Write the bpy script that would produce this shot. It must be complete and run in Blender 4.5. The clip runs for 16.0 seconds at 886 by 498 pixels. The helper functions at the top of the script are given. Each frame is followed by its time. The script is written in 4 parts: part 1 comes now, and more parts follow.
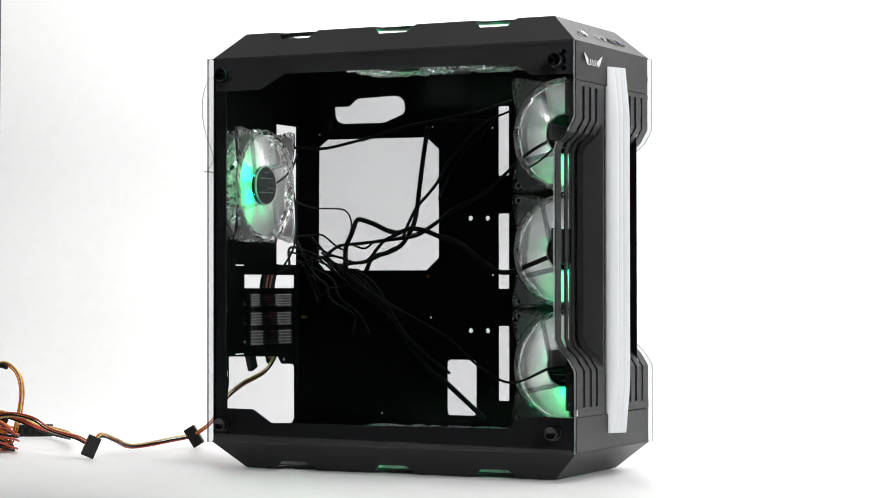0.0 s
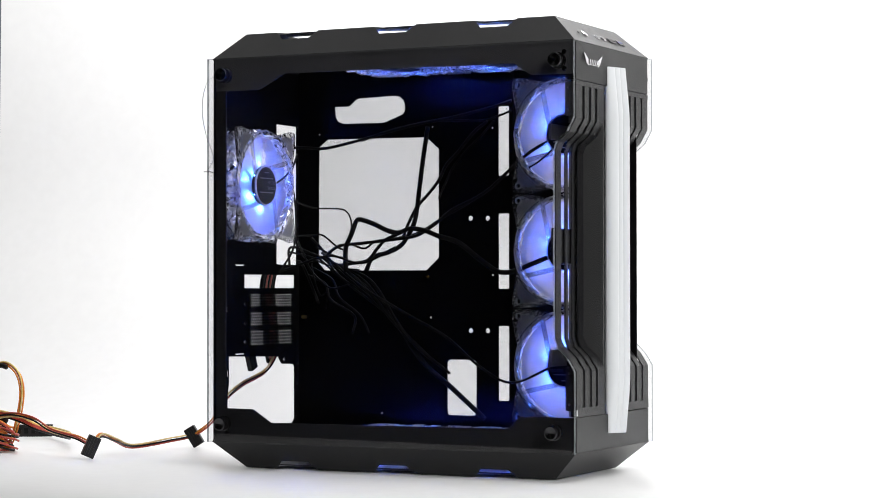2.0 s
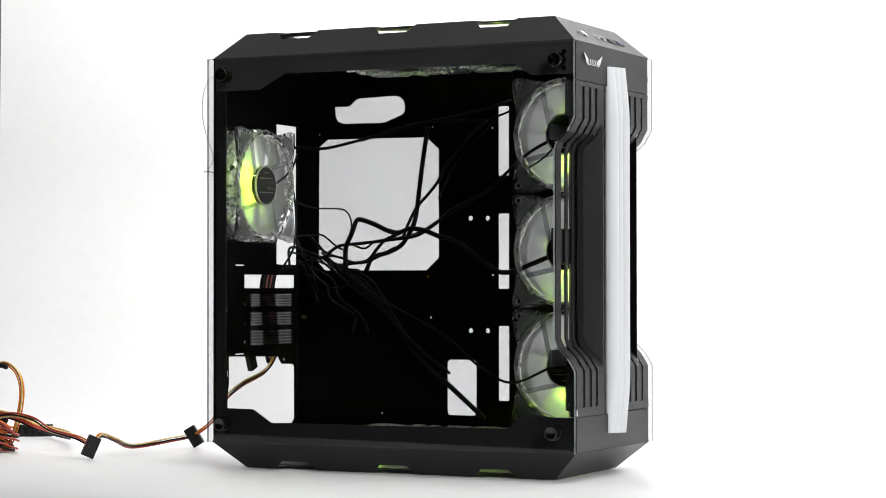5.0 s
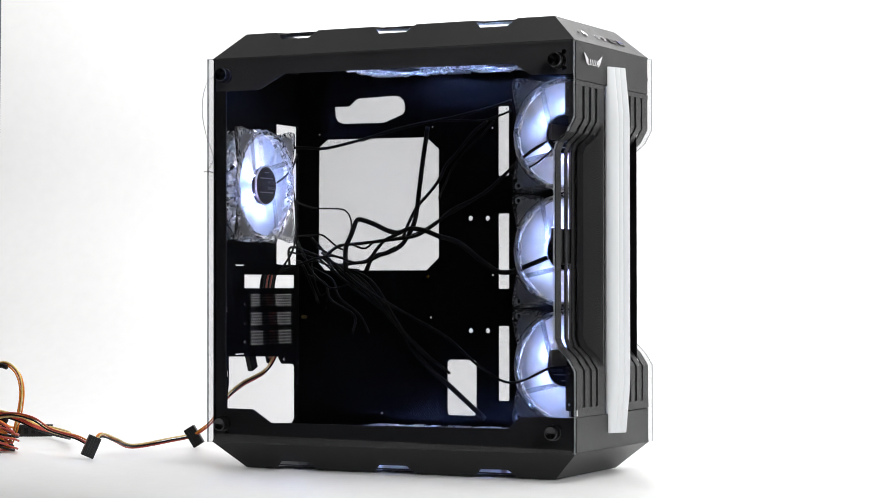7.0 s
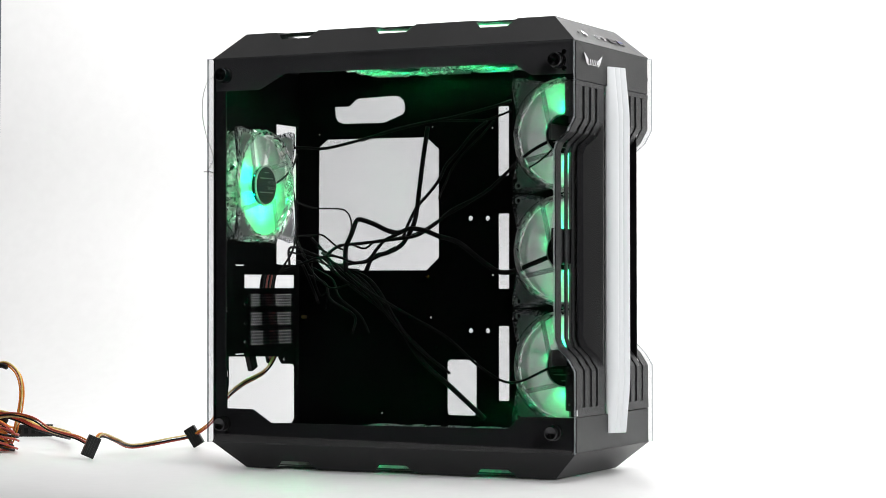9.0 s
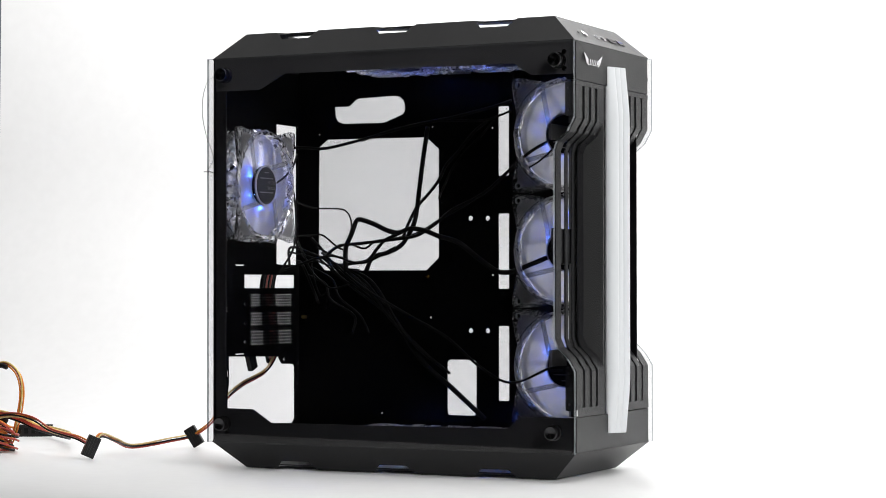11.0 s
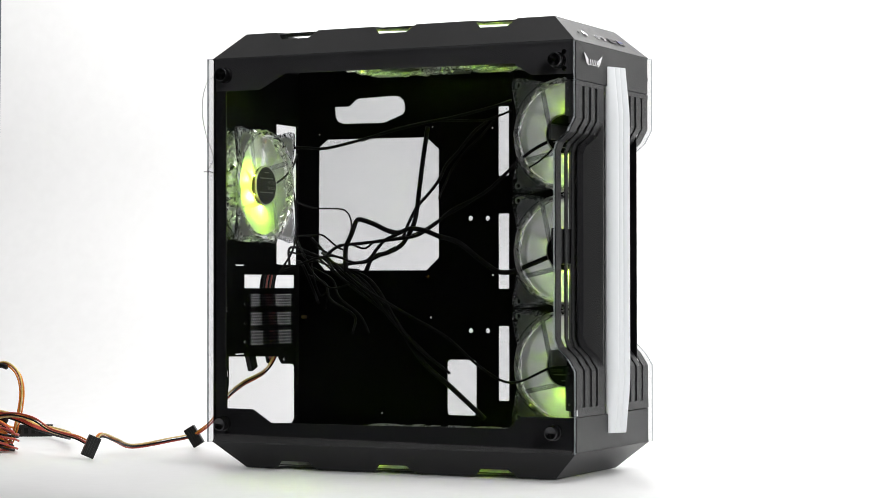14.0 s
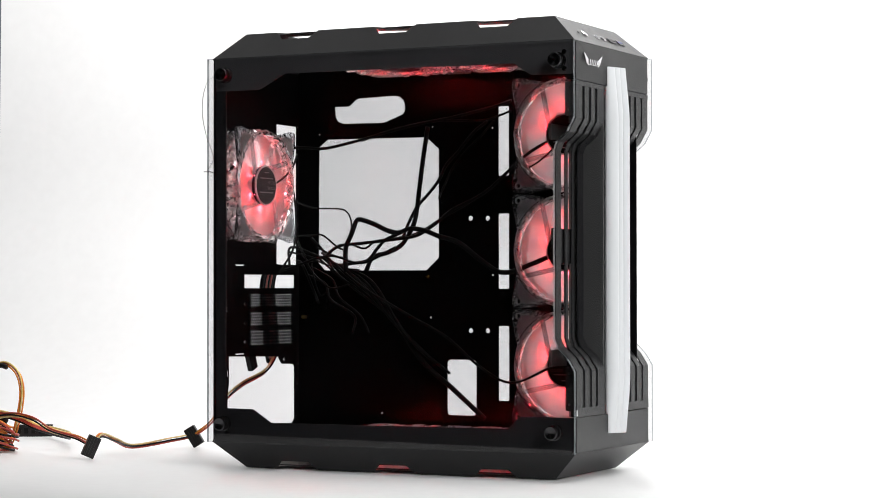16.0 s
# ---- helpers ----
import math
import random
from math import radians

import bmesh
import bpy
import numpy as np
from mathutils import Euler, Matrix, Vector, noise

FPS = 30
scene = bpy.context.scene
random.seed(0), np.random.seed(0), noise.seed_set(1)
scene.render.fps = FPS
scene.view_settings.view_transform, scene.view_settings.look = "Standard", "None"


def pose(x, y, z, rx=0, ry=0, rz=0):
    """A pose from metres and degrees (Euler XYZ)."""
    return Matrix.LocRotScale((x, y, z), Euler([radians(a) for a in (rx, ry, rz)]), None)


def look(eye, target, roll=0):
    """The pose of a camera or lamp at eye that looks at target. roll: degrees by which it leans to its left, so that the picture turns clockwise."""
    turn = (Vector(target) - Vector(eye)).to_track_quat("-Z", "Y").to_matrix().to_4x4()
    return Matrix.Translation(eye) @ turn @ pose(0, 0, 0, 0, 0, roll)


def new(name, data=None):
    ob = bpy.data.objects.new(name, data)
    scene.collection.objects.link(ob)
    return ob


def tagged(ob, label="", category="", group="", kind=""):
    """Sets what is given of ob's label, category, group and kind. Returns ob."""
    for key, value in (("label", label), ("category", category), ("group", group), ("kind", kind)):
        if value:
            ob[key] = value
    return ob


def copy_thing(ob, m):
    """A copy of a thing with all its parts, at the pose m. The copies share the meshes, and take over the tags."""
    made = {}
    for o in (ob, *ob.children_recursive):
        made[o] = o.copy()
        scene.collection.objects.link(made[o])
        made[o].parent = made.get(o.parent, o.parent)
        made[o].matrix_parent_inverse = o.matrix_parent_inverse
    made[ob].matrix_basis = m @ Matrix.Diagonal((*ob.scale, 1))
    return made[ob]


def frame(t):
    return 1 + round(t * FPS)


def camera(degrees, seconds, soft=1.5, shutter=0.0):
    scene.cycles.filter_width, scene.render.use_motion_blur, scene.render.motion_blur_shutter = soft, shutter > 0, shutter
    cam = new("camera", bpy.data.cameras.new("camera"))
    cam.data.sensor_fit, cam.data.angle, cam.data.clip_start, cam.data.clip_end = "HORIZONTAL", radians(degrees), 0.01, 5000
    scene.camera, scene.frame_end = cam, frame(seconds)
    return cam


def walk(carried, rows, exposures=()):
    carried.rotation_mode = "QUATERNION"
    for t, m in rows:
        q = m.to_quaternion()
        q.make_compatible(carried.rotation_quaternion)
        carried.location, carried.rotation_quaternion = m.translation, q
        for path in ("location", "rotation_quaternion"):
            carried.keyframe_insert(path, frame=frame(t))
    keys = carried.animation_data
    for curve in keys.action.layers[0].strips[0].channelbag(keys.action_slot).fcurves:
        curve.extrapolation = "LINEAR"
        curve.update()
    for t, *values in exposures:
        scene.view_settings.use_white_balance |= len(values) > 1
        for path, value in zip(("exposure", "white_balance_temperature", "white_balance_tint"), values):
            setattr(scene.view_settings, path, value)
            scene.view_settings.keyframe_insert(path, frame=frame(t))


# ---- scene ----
# The camera stands still on a tripod, level with the middle of the case.
cam = camera(22.904, 16.0, soft=0.8, shutter=0.5)
EYE = Matrix.Translation((1.2282, -1.9347, 0.1878)) @ pose(0, 0, 0, 91.003, 0.061, 26.386)
walk(cam, [(0.0, EYE), (16.0, EYE)])

# ---------------------------------------------------------------- light
world = bpy.data.worlds.new("studio_air")
scene.world = world
world.use_nodes = True
world.node_tree.nodes["Background"].inputs["Color"].default_value = (0.9, 0.95, 1.0, 1)
world.node_tree.nodes["Background"].inputs["Strength"].default_value = 0.05


def softbox(name, eye, target, width, height, watts, colour=(1, 0.995, 0.985)):
    lamp = bpy.data.lights.new(name, "AREA")
    lamp.shape, lamp.size, lamp.size_y, lamp.energy, lamp.color = "RECTANGLE", width, height, watts, colour
    ob = new(name, lamp)
    ob.matrix_world = look(eye, target)
    return ob


softbox("softbox_overhead", (0.80, 0.12, 1.85), (0.70, 0.10, 0), 1.0, 1.6, 22.5)
softbox("softbox_key", (2.10, -1.25, 1.25), (0.3, 0.0, 0.22), 0.9, 0.9, 40)
softbox("softbox_backdrop", (0.00, 0.44, 1.20), (-0.20, 1.09, 0.47), 1.8, 0.4, 16.5)

scene.view_settings.exposure = 0.0

# ---------------------------------------------------------------- materials


def material(name, colour, rough=0.5, metal=0.0, spec=0.5, grain=0.0, scale=600.0, bump=0.0, stain=0.0, stain_scale=9.0):
    """A paint, plastic or metal: fine grain and wide stains in its colour, and fine relief."""
    m = bpy.data.materials.new(name)
    m.use_nodes = True
    nt = m.node_tree
    b = nt.nodes["Principled BSDF"]
    b.inputs["Base Color"].default_value = (*colour, 1)
    b.inputs["Roughness"].default_value = rough
    b.inputs["Metallic"].default_value = metal
    b.inputs["Specular IOR Level"].default_value = spec
    if grain or bump or stain:
        co = nt.nodes.new("ShaderNodeTexCoord")
        fine = nt.nodes.new("ShaderNodeTexNoise")
        fine.inputs["Scale"].default_value = scale
        fine.inputs["Detail"].default_value = 3
        wide = nt.nodes.new("ShaderNodeTexNoise")
        wide.inputs["Scale"].default_value = stain_scale
        wide.inputs["Detail"].default_value = 4
        for n in (fine, wide):
            nt.links.new(co.outputs["Object"], n.inputs["Vector"])
        last = None
        for n, amount in ((fine, grain), (wide, stain)):
            if not amount:
                continue
            r = nt.nodes.new("ShaderNodeMapRange")
            r.inputs["From Min"].default_value, r.inputs["From Max"].default_value = 0.3, 0.7
            r.inputs["To Min"].default_value, r.inputs["To Max"].default_value = 1 - amount, 1 + amount
            nt.links.new(n.outputs["Fac"], r.inputs["Value"])
            mix = nt.nodes.new("ShaderNodeMixRGB")
            mix.blend_type = "MULTIPLY"
            mix.inputs["Fac"].default_value = 1
            if last is None:
                mix.inputs["Color1"].default_value = (*colour, 1)
            else:
                nt.links.new(last, mix.inputs["Color1"])
            nt.links.new(r.outputs["Result"], mix.inputs["Color2"])
            last = mix.outputs["Color"]
        if last is not None:
            nt.links.new(last, b.inputs["Base Color"])
        rr = nt.nodes.new("ShaderNodeMapRange")
        rr.inputs["To Min"].default_value, rr.inputs["To Max"].default_value = max(rough - 0.08, 0.02), min(rough + 0.1, 1)
        nt.links.new(wide.outputs["Fac"], rr.inputs["Value"])
        nt.links.new(rr.outputs["Result"], b.inputs["Roughness"])
        if bump:
            bp = nt.nodes.new("ShaderNodeBump")
            bp.inputs["Strength"].default_value = bump
            bp.inputs["Distance"].default_value = 0.0006
            nt.links.new(fine.outputs["Fac"], bp.inputs["Height"])
            nt.links.new(bp.outputs["Normal"], b.inputs["Normal"])
    return m


def layered(name, parts_):
    """A material mixed from shader nodes: (kind, colour, roughness, share) with shares that add up to one."""
    m = bpy.data.materials.new(name)
    m.use_nodes = True
    nt = m.node_tree
    nt.nodes.remove(nt.nodes["Principled BSDF"])
    last, total = None, 0.0
    for kind, colour, rough, share in parts_:
        n = nt.nodes.new(kind)
        n.inputs["Color"].default_value = (*colour, 1)
        if "Roughness" in n.inputs:
            n.inputs["Roughness"].default_value = rough
        total += share
        if last is None:
            last = n.outputs[0]
        else:
            mix = nt.nodes.new("ShaderNodeMixShader")
            mix.inputs["Fac"].default_value = share / total
            nt.links.new(last, mix.inputs[1])
            nt.links.new(n.outputs[0], mix.inputs[2])
            last = mix.outputs[0]
    nt.links.new(last, nt.nodes["Material Output"].inputs["Surface"])
    return m


def pane_glass(name, tint):
    """Flat tinted glass: straight see-through, and a mirror gloss that grows at grazing angles."""
    m = bpy.data.materials.new(name)
    m.use_nodes = True
    nt = m.node_tree
    nt.nodes.remove(nt.nodes["Principled BSDF"])
    clear, gloss = nt.nodes.new("ShaderNodeBsdfTransparent"), nt.nodes.new("ShaderNodeBsdfGlossy")
    clear.inputs["Color"].default_value = (*tint, 1)
    gloss.inputs["Roughness"].default_value = 0.0
    facing, mix = nt.nodes.new("ShaderNodeLayerWeight"), nt.nodes.new("ShaderNodeMixShader")
    facing.inputs["Blend"].default_value = 0.5
    steep, share = nt.nodes.new("ShaderNodeMath"), nt.nodes.new("ShaderNodeMath")
    steep.operation, share.operation = "POWER", "MULTIPLY_ADD"
    steep.inputs[1].default_value = 5.0
    share.inputs[1].default_value, share.inputs[2].default_value = 0.965, 0.035
    nt.links.new(facing.outputs["Facing"], steep.inputs[0])
    nt.links.new(steep.outputs[0], share.inputs[0])
    nt.links.new(share.outputs[0], mix.inputs["Fac"])
    nt.links.new(clear.outputs[0], mix.inputs[1])
    nt.links.new(gloss.outputs[0], mix.inputs[2])
    nt.links.new(mix.outputs[0], nt.nodes["Material Output"].inputs["Surface"])
    return m


# The seven colours through which the fan lights go, in turn.
HUES = [(0.0, 0.9, 0.2), (0.03, 0.12, 1.0), (0.36, 0.1, 1.0), (0.0, 0.42, 1.0), (0.42, 0.85, 0.02), (0.30, 0.44, 1.0), (0.52, 0.006, 0.010)]
LEDS = 6
SLOT = 4.0                         # degrees of film for one colour


def gel_film():
    """Clear colour film, added in place of lights that change: a row of colours along an arc, each fading in from dark
    film and out again.
    """
    m = bpy.data.materials.new("colour_gel")
    m.use_nodes = True
    nt = m.node_tree
    nt.nodes.remove(nt.nodes["Principled BSDF"])
    co, sep = nt.nodes.new("ShaderNodeTexCoord"), nt.nodes.new("ShaderNodeSeparateXYZ")
    nt.links.new(co.outputs["Object"], sep.inputs[0])

    def maths(kind, first, second=None):
        n = nt.nodes.new("ShaderNodeMath")
        n.operation = kind
        for i, v in enumerate((first, second)):
            if v is None:
                continue
            if isinstance(v, float):
                n.inputs[i].default_value = v
            else:
                nt.links.new(v, n.inputs[i])
        return n.outputs[0]

    slots = maths("DIVIDE", maths("ARCTAN2", sep.outputs["Y"], sep.outputs["X"]), radians(SLOT))
    hue = nt.nodes.new("ShaderNodeValToRGB")
    hue.color_ramp.interpolation = "CONSTANT"
    el = hue.color_ramp.elements
    el[0].position, el[0].color = 0.0, (*HUES[0], 1)
    el[1].position, el[1].color = 1 / 7, (*HUES[1], 1)
    for i in range(2, 7):
        el.new(i / 7).color = (*HUES[i], 1)
    nt.links.new(maths("FRACT", maths("DIVIDE", slots, 7.0)), hue.inputs["Fac"])
    gain = nt.nodes.new("ShaderNodeValToRGB")
    el = gain.color_ramp.elements
    el[0].position, el[0].color = 0.12, (0, 0, 0, 1)
    el[1].position, el[1].color = 0.92, (0, 0, 0, 1)
    for at in (0.45, 0.55):
        el.new(at).color = (1, 1, 1, 1)
    nt.links.new(maths("FRACT", slots), gain.inputs["Fac"])
    mix = nt.nodes.new("ShaderNodeMixRGB")
    mix.blend_type = "MULTIPLY"
    mix.inputs["Fac"].default_value = 1
    nt.links.new(hue.outputs["Color"], mix.inputs["Color1"])
    nt.links.new(gain.outputs["Color"], mix.inputs["Color2"])
    film = nt.nodes.new("ShaderNodeBsdfTransparent")
    nt.links.new(mix.outputs["Color"], film.inputs["Color"])
    nt.links.new(film.outputs[0], nt.nodes["Material Output"].inputs["Surface"])
    return m


def glow(name, colour, strength):
    m = bpy.data.materials.new(name)
    m.use_nodes = True
    b = m.node_tree.nodes["Principled BSDF"]
    b.inputs["Base Color"].default_value = (0.8, 0.8, 0.7, 1)
    b.inputs["Emission Color"].default_value = (*colour, 1)
    b.inputs["Emission Strength"].default_value = strength
    return m


M_STEEL = material("black_powder_coat", (0.017, 0.017, 0.018), 0.44, 0.0, 0.30, 0.3, 1400, 0.25, 0.15)
# Lighter copy of the black coat: front light on upper parts painted in.
M_STEEL_LIT = material("black_powder_coat_lit", (0.075, 0.075, 0.078), 0.5, 0.0, 0.35, 0.35, 1300, 0.4, 0.18)
# Black coat darkened far below the outer one: shade inside the case painted in.
M_STEEL_SHADED = material("black_powder_coat_shaded", (0.0024, 0.0024, 0.0027), 0.5, 0.0, 0.06, 0.25, 1200, 0.2, 0.15)
M_FRONT = material("black_textured_plastic", (0.010, 0.010, 0.011), 0.33, 0.0, 0.26, 0.5, 1100, 0.6, 0.14)
M_RECESS = material("coarse_black_plastic", (0.034, 0.034, 0.035), 0.40, 0.0, 0.9, 0.5, 900, 1.0, 0.1)
M_WHITE = material("white_satin_plastic", (0.68, 0.70, 0.72), 0.30, 0.0, 0.5, 0.006, 500, 0.0, 0.01)
M_TABLE = material("white_laminate", (0.84, 0.84, 0.845), 0.32, 0.0, 0.4, 0.012, 60, 0.02, 0.008, 5.0)
M_ROOM = material("dark_wall_paint", (0.012, 0.012, 0.0125), 0.8, 0.0, 0.2, 0.02, 90, 0.05, 0.05, 1.5)
M_STEELPOLE = material("grey_blue_metal", (0.06, 0.075, 0.085), 0.4, 0.6, 0.5, 0.1, 300, 0.0, 0.1)
M_SCREW = material("black_anodised_metal", (0.06, 0.06, 0.063), 0.24, 1.0, 0.5, 0.2, 900, 0.1, 0.1)
_b = M_SCREW.node_tree.nodes["Principled BSDF"]
_t = M_SCREW.node_tree.nodes.new("ShaderNodeTangent")
_t.direction_type, _t.axis = "RADIAL", "Y"
_b.inputs["Anisotropic"].default_value = 0.85
M_SCREW.node_tree.links.new(_t.outputs[0], _b.inputs["Tangent"])
M_CHROME = material("bright_metal", (0.75, 0.75, 0.76), 0.2, 1.0, 0.5, 0.06, 700, 0.05, 0.1)
M_BRASS = material("brass", (0.65, 0.46, 0.16), 0.3, 1.0, 0.5, 0.1, 700, 0.05, 0.1)
M_HUB = material("black_hub_sticker", (0.009, 0.009, 0.010), 0.40, 0.0, 0.15, 0.2, 800, 0.05, 0.1)
M_CABLE = material("black_rubber", (0.005, 0.005, 0.005), 0.45, 0.0, 0.16, 0.2, 500, 0.1, 0.2, 30)
M_ORANGE = material("orange_wire", (0.72, 0.24, 0.02), 0.4, 0.0, 0.5, 0.1, 400, 0.0, 0.15, 30)
M_YELLOW = material("yellow_wire", (0.70, 0.52, 0.16), 0.4, 0.0, 0.5, 0.1, 400, 0.0, 0.15, 30)
M_BEIGE = material("pale_yellow_wire", (0.62, 0.47, 0.20), 0.4, 0.0, 0.5, 0.1, 400, 0.0, 0.15, 30)
M_RED = material("red_wire", (0.42, 0.05, 0.03), 0.4, 0.0, 0.5, 0.1, 400, 0.0, 0.15, 30)
M_SOCKET = material("black_connector_plastic", (0.009, 0.009, 0.009), 0.4, 0.0, 0.3, 0.25, 600, 0.15, 0.2, 40)
M_BLUE = material("blue_usb_tongue", (0.03, 0.07, 0.28), 0.4)
M_PRINT = material("grey_print", (0.12, 0.12, 0.12), 0.6)
M_WIREGREY = material("grey_wire", (0.35, 0.35, 0.35), 0.4)
M_GLASS = pane_glass("smoked_glass", (0.858, 0.858, 0.864))
M_RIM = layered("polished_glass_edge", [("ShaderNodeBsdfTransparent", (0.6, 0.63, 0.65), 0, 0.50), ("ShaderNodeBsdfDiffuse", (0.09, 0.10, 0.10), 0, 0.36), ("ShaderNodeBsdfGlossy", (0.8, 0.85, 0.9), 0.15, 0.14)])


def cut_acrylic(name, cell, depth, haze, shine):
    """Clear acrylic cut into facets: real refraction with a little haze."""
    m = layered(name, [("ShaderNodeBsdfGlass", (0.97, 0.975, 0.985), 0.0, 1 - haze - shine), ("ShaderNodeBsdfTranslucent", (0.9, 0.9, 0.9), 0, haze), ("ShaderNodeBsdfGlossy", (0.97, 0.97, 0.98), 0.08, shine)])
    nt = m.node_tree
    co, cells, bp = nt.nodes.new("ShaderNodeTexCoord"), nt.nodes.new("ShaderNodeTexVoronoi"), nt.nodes.new("ShaderNodeBump")
    cells.inputs["Scale"].default_value = cell
    bp.inputs["Distance"].default_value = depth
    nt.links.new(co.outputs["Object"], cells.inputs["Vector"])
    nt.links.new(cells.outputs["Distance"], bp.inputs["Height"])
    for n in list(nt.nodes):
        if n.type in ("BSDF_GLASS", "BSDF_TRANSLUCENT", "BSDF_GLOSSY"):
            nt.links.new(bp.outputs["Normal"], n.inputs["Normal"])
    return m



def facet_acrylic():
    """Clear acrylic in loose facets: some let the light straight through, others are whitened to imitate glints."""
    m = bpy.data.materials.new("cut_acrylic_painted_glints")
    m.use_nodes = True
    nt = m.node_tree
    nt.nodes.remove(nt.nodes["Principled BSDF"])
    geo, ramp = nt.nodes.new("ShaderNodeNewGeometry"), nt.nodes.new("ShaderNodeMapRange")
    ramp.inputs["From Min"].default_value, ramp.inputs["From Max"].default_value = 0.45, 0.95
    ramp.inputs["To Min"].default_value, ramp.inputs["To Max"].default_value = 0.03, 0.75
    nt.links.new(geo.outputs["Random Per Island"], ramp.inputs["Value"])
    shaders = []
    for kind, colour, rough in (("ShaderNodeBsdfGlass", 0.97, 0.0), ("ShaderNodeBsdfGlossy", 0.95, 0.12), ("ShaderNodeBsdfTranslucent", 0.85, None), ("ShaderNodeBsdfDiffuse", 0.85, None)):
        n = nt.nodes.new(kind)
        n.inputs["Color"].default_value = (colour, colour, colour, 1)
        if rough is not None:
            n.inputs["Roughness"].default_value = rough
        shaders.append(n.outputs[0])

    def blend(fac, first, second):
        n = nt.nodes.new("ShaderNodeMixShader")
        if isinstance(fac, float):
            n.inputs["Fac"].default_value = fac
        else:
            nt.links.new(fac, n.inputs["Fac"])
        nt.links.new(first, n.inputs[1])
        nt.links.new(second, n.inputs[2])
        return n.outputs[0]

    clear = blend(0.22, shaders[0], shaders[1])
    # Sparkle of refraction imitated by a white scattering share, random per facet.
    bright = blend(0.40, blend(0.5, shaders[2], shaders[3]), shaders[1])
    nt.links.new(blend(ramp.outputs["Result"], clear, bright), nt.nodes["Material Output"].inputs["Surface"])
    return m


M_ACRYL = facet_acrylic()
M_CLEAR = cut_acrylic("clear_smooth_acrylic", 260, 0.0012, 0.015, 0.12)
M_MILK = layered("milky_blade_plastic", [("ShaderNodeBsdfTransparent", (0.92, 0.92, 0.92), 0, 0.24), ("ShaderNodeBsdfTranslucent", (0.52, 0.52, 0.53), 0, 0.32), ("ShaderNodeBsdfDiffuse", (0.62, 0.62, 0.63), 0, 0.36), ("ShaderNodeBsdfGlossy", (0.9, 0.9, 0.9), 0.22, 0.08)])
M_STRUT = layered("clear_strut_acrylic", [("ShaderNodeBsdfTransparent", (0.84, 0.85, 0.86), 0, 0.82), ("ShaderNodeBsdfDiffuse", (0.3, 0.3, 0.3), 0, 0.10), ("ShaderNodeBsdfGlossy", (0.9, 0.9, 0.9), 0.1, 0.08)])
M_FROST = layered("frosted_acrylic", [("ShaderNodeBsdfTranslucent", (0.55, 0.55, 0.55), 0, 0.5), ("ShaderNodeBsdfDiffuse", (0.3, 0.3, 0.3), 0, 0.2), ("ShaderNodeBsdfGlossy", (0.9, 0.9, 0.9), 0.15, 0.3)])
M_GEL = gel_film()
M_LED = glow("white_led_chip", (1, 1, 1), 240000)

# ---------------------------------------------------------------- mesh tools


def part(name, bm, mat, parent=None, label="", smooth=False):
    """Links a bmesh as ONE mesh object, under a thing or a part."""
    me = bpy.data.meshes.new(name)
    bmesh.ops.recalc_face_normals(bm, faces=bm.faces)
    if smooth:
        for f in bm.faces:
            f.smooth = True
    bm.to_mesh(me)
    bm.free()
    for one in (mat if isinstance(mat, (list, tuple)) else [mat]):
        me.materials.append(one)
    ob = new(name, me)
    ob.parent = parent
    return tagged(ob, label)


def thing(name, label, category, group="", kind=""):
    return tagged(new(name), label, category, group, kind)


def block(x0, x1, y0, y1, z0, z1, bevel=0.0, bm=None):
    """A box between the given planes, its edges rounded off."""
    own = bm is None
    one = bmesh.new()
    bmesh.ops.create_cube(one, size=1, matrix=Matrix.LocRotScale(((x0 + x1) / 2, (y0 + y1) / 2, (z0 + z1) / 2), None, (x1 - x0, y1 - y0, z1 - z0)))
    if bevel:
        bmesh.ops.bevel(one, geom=one.edges, offset=bevel, segments=2, affect="EDGES", profile=0.6)
    if own:
        return one
    me = bpy.data.meshes.new("piece")
    one.to_mesh(me)
    one.free()
    bm.from_mesh(me)
    bpy.data.meshes.remove(me)
    return bm


def plate(outline, holes, thick, m=None, bm=None):
    """A sheet cut to an outline (u, v) with holes, thick along w; m carries (u, v, w) to its place."""
    bm = bm or bmesh.new()
    edges = []
    for loop in (outline, *holes):
        vs = [bm.verts.new((u, v, 0)) for u, v in loop]
        edges += [bm.edges.new((vs[i], vs[(i + 1) % len(vs)])) for i in range(len(vs))]
    out = bmesh.ops.triangle_fill(bm, use_beauty=True, use_dissolve=False, edges=edges)
    faces = [g for g in out["geom"] if isinstance(g, bmesh.types.BMFace)]
    ex = bmesh.ops.extrude_face_region(bm, geom=faces)
    vs = [g for g in ex["geom"] if isinstance(g, bmesh.types.BMVert)]
    bmesh.ops.translate(bm, verts=vs, vec=(0, 0, thick))
    if m is not None:
        bmesh.ops.transform(bm, matrix=m, verts=bm.verts)
    return bm


def axes(origin, u, v, w):
    m = Matrix.Identity(4)
    for i, a in enumerate((u, v, w)):
        m.col[i][:3] = a
    m.translation = origin
    return m


XZ = axes((0, 0, 0), (1, 0, 0), (0, 0, 1), (0, 1, 0))      # u = x, v = z, thick along +y
YZ = axes((0, 0, 0), (0, 1, 0), (0, 0, 1), (1, 0, 0))      # u = y, v = z, thick along +x


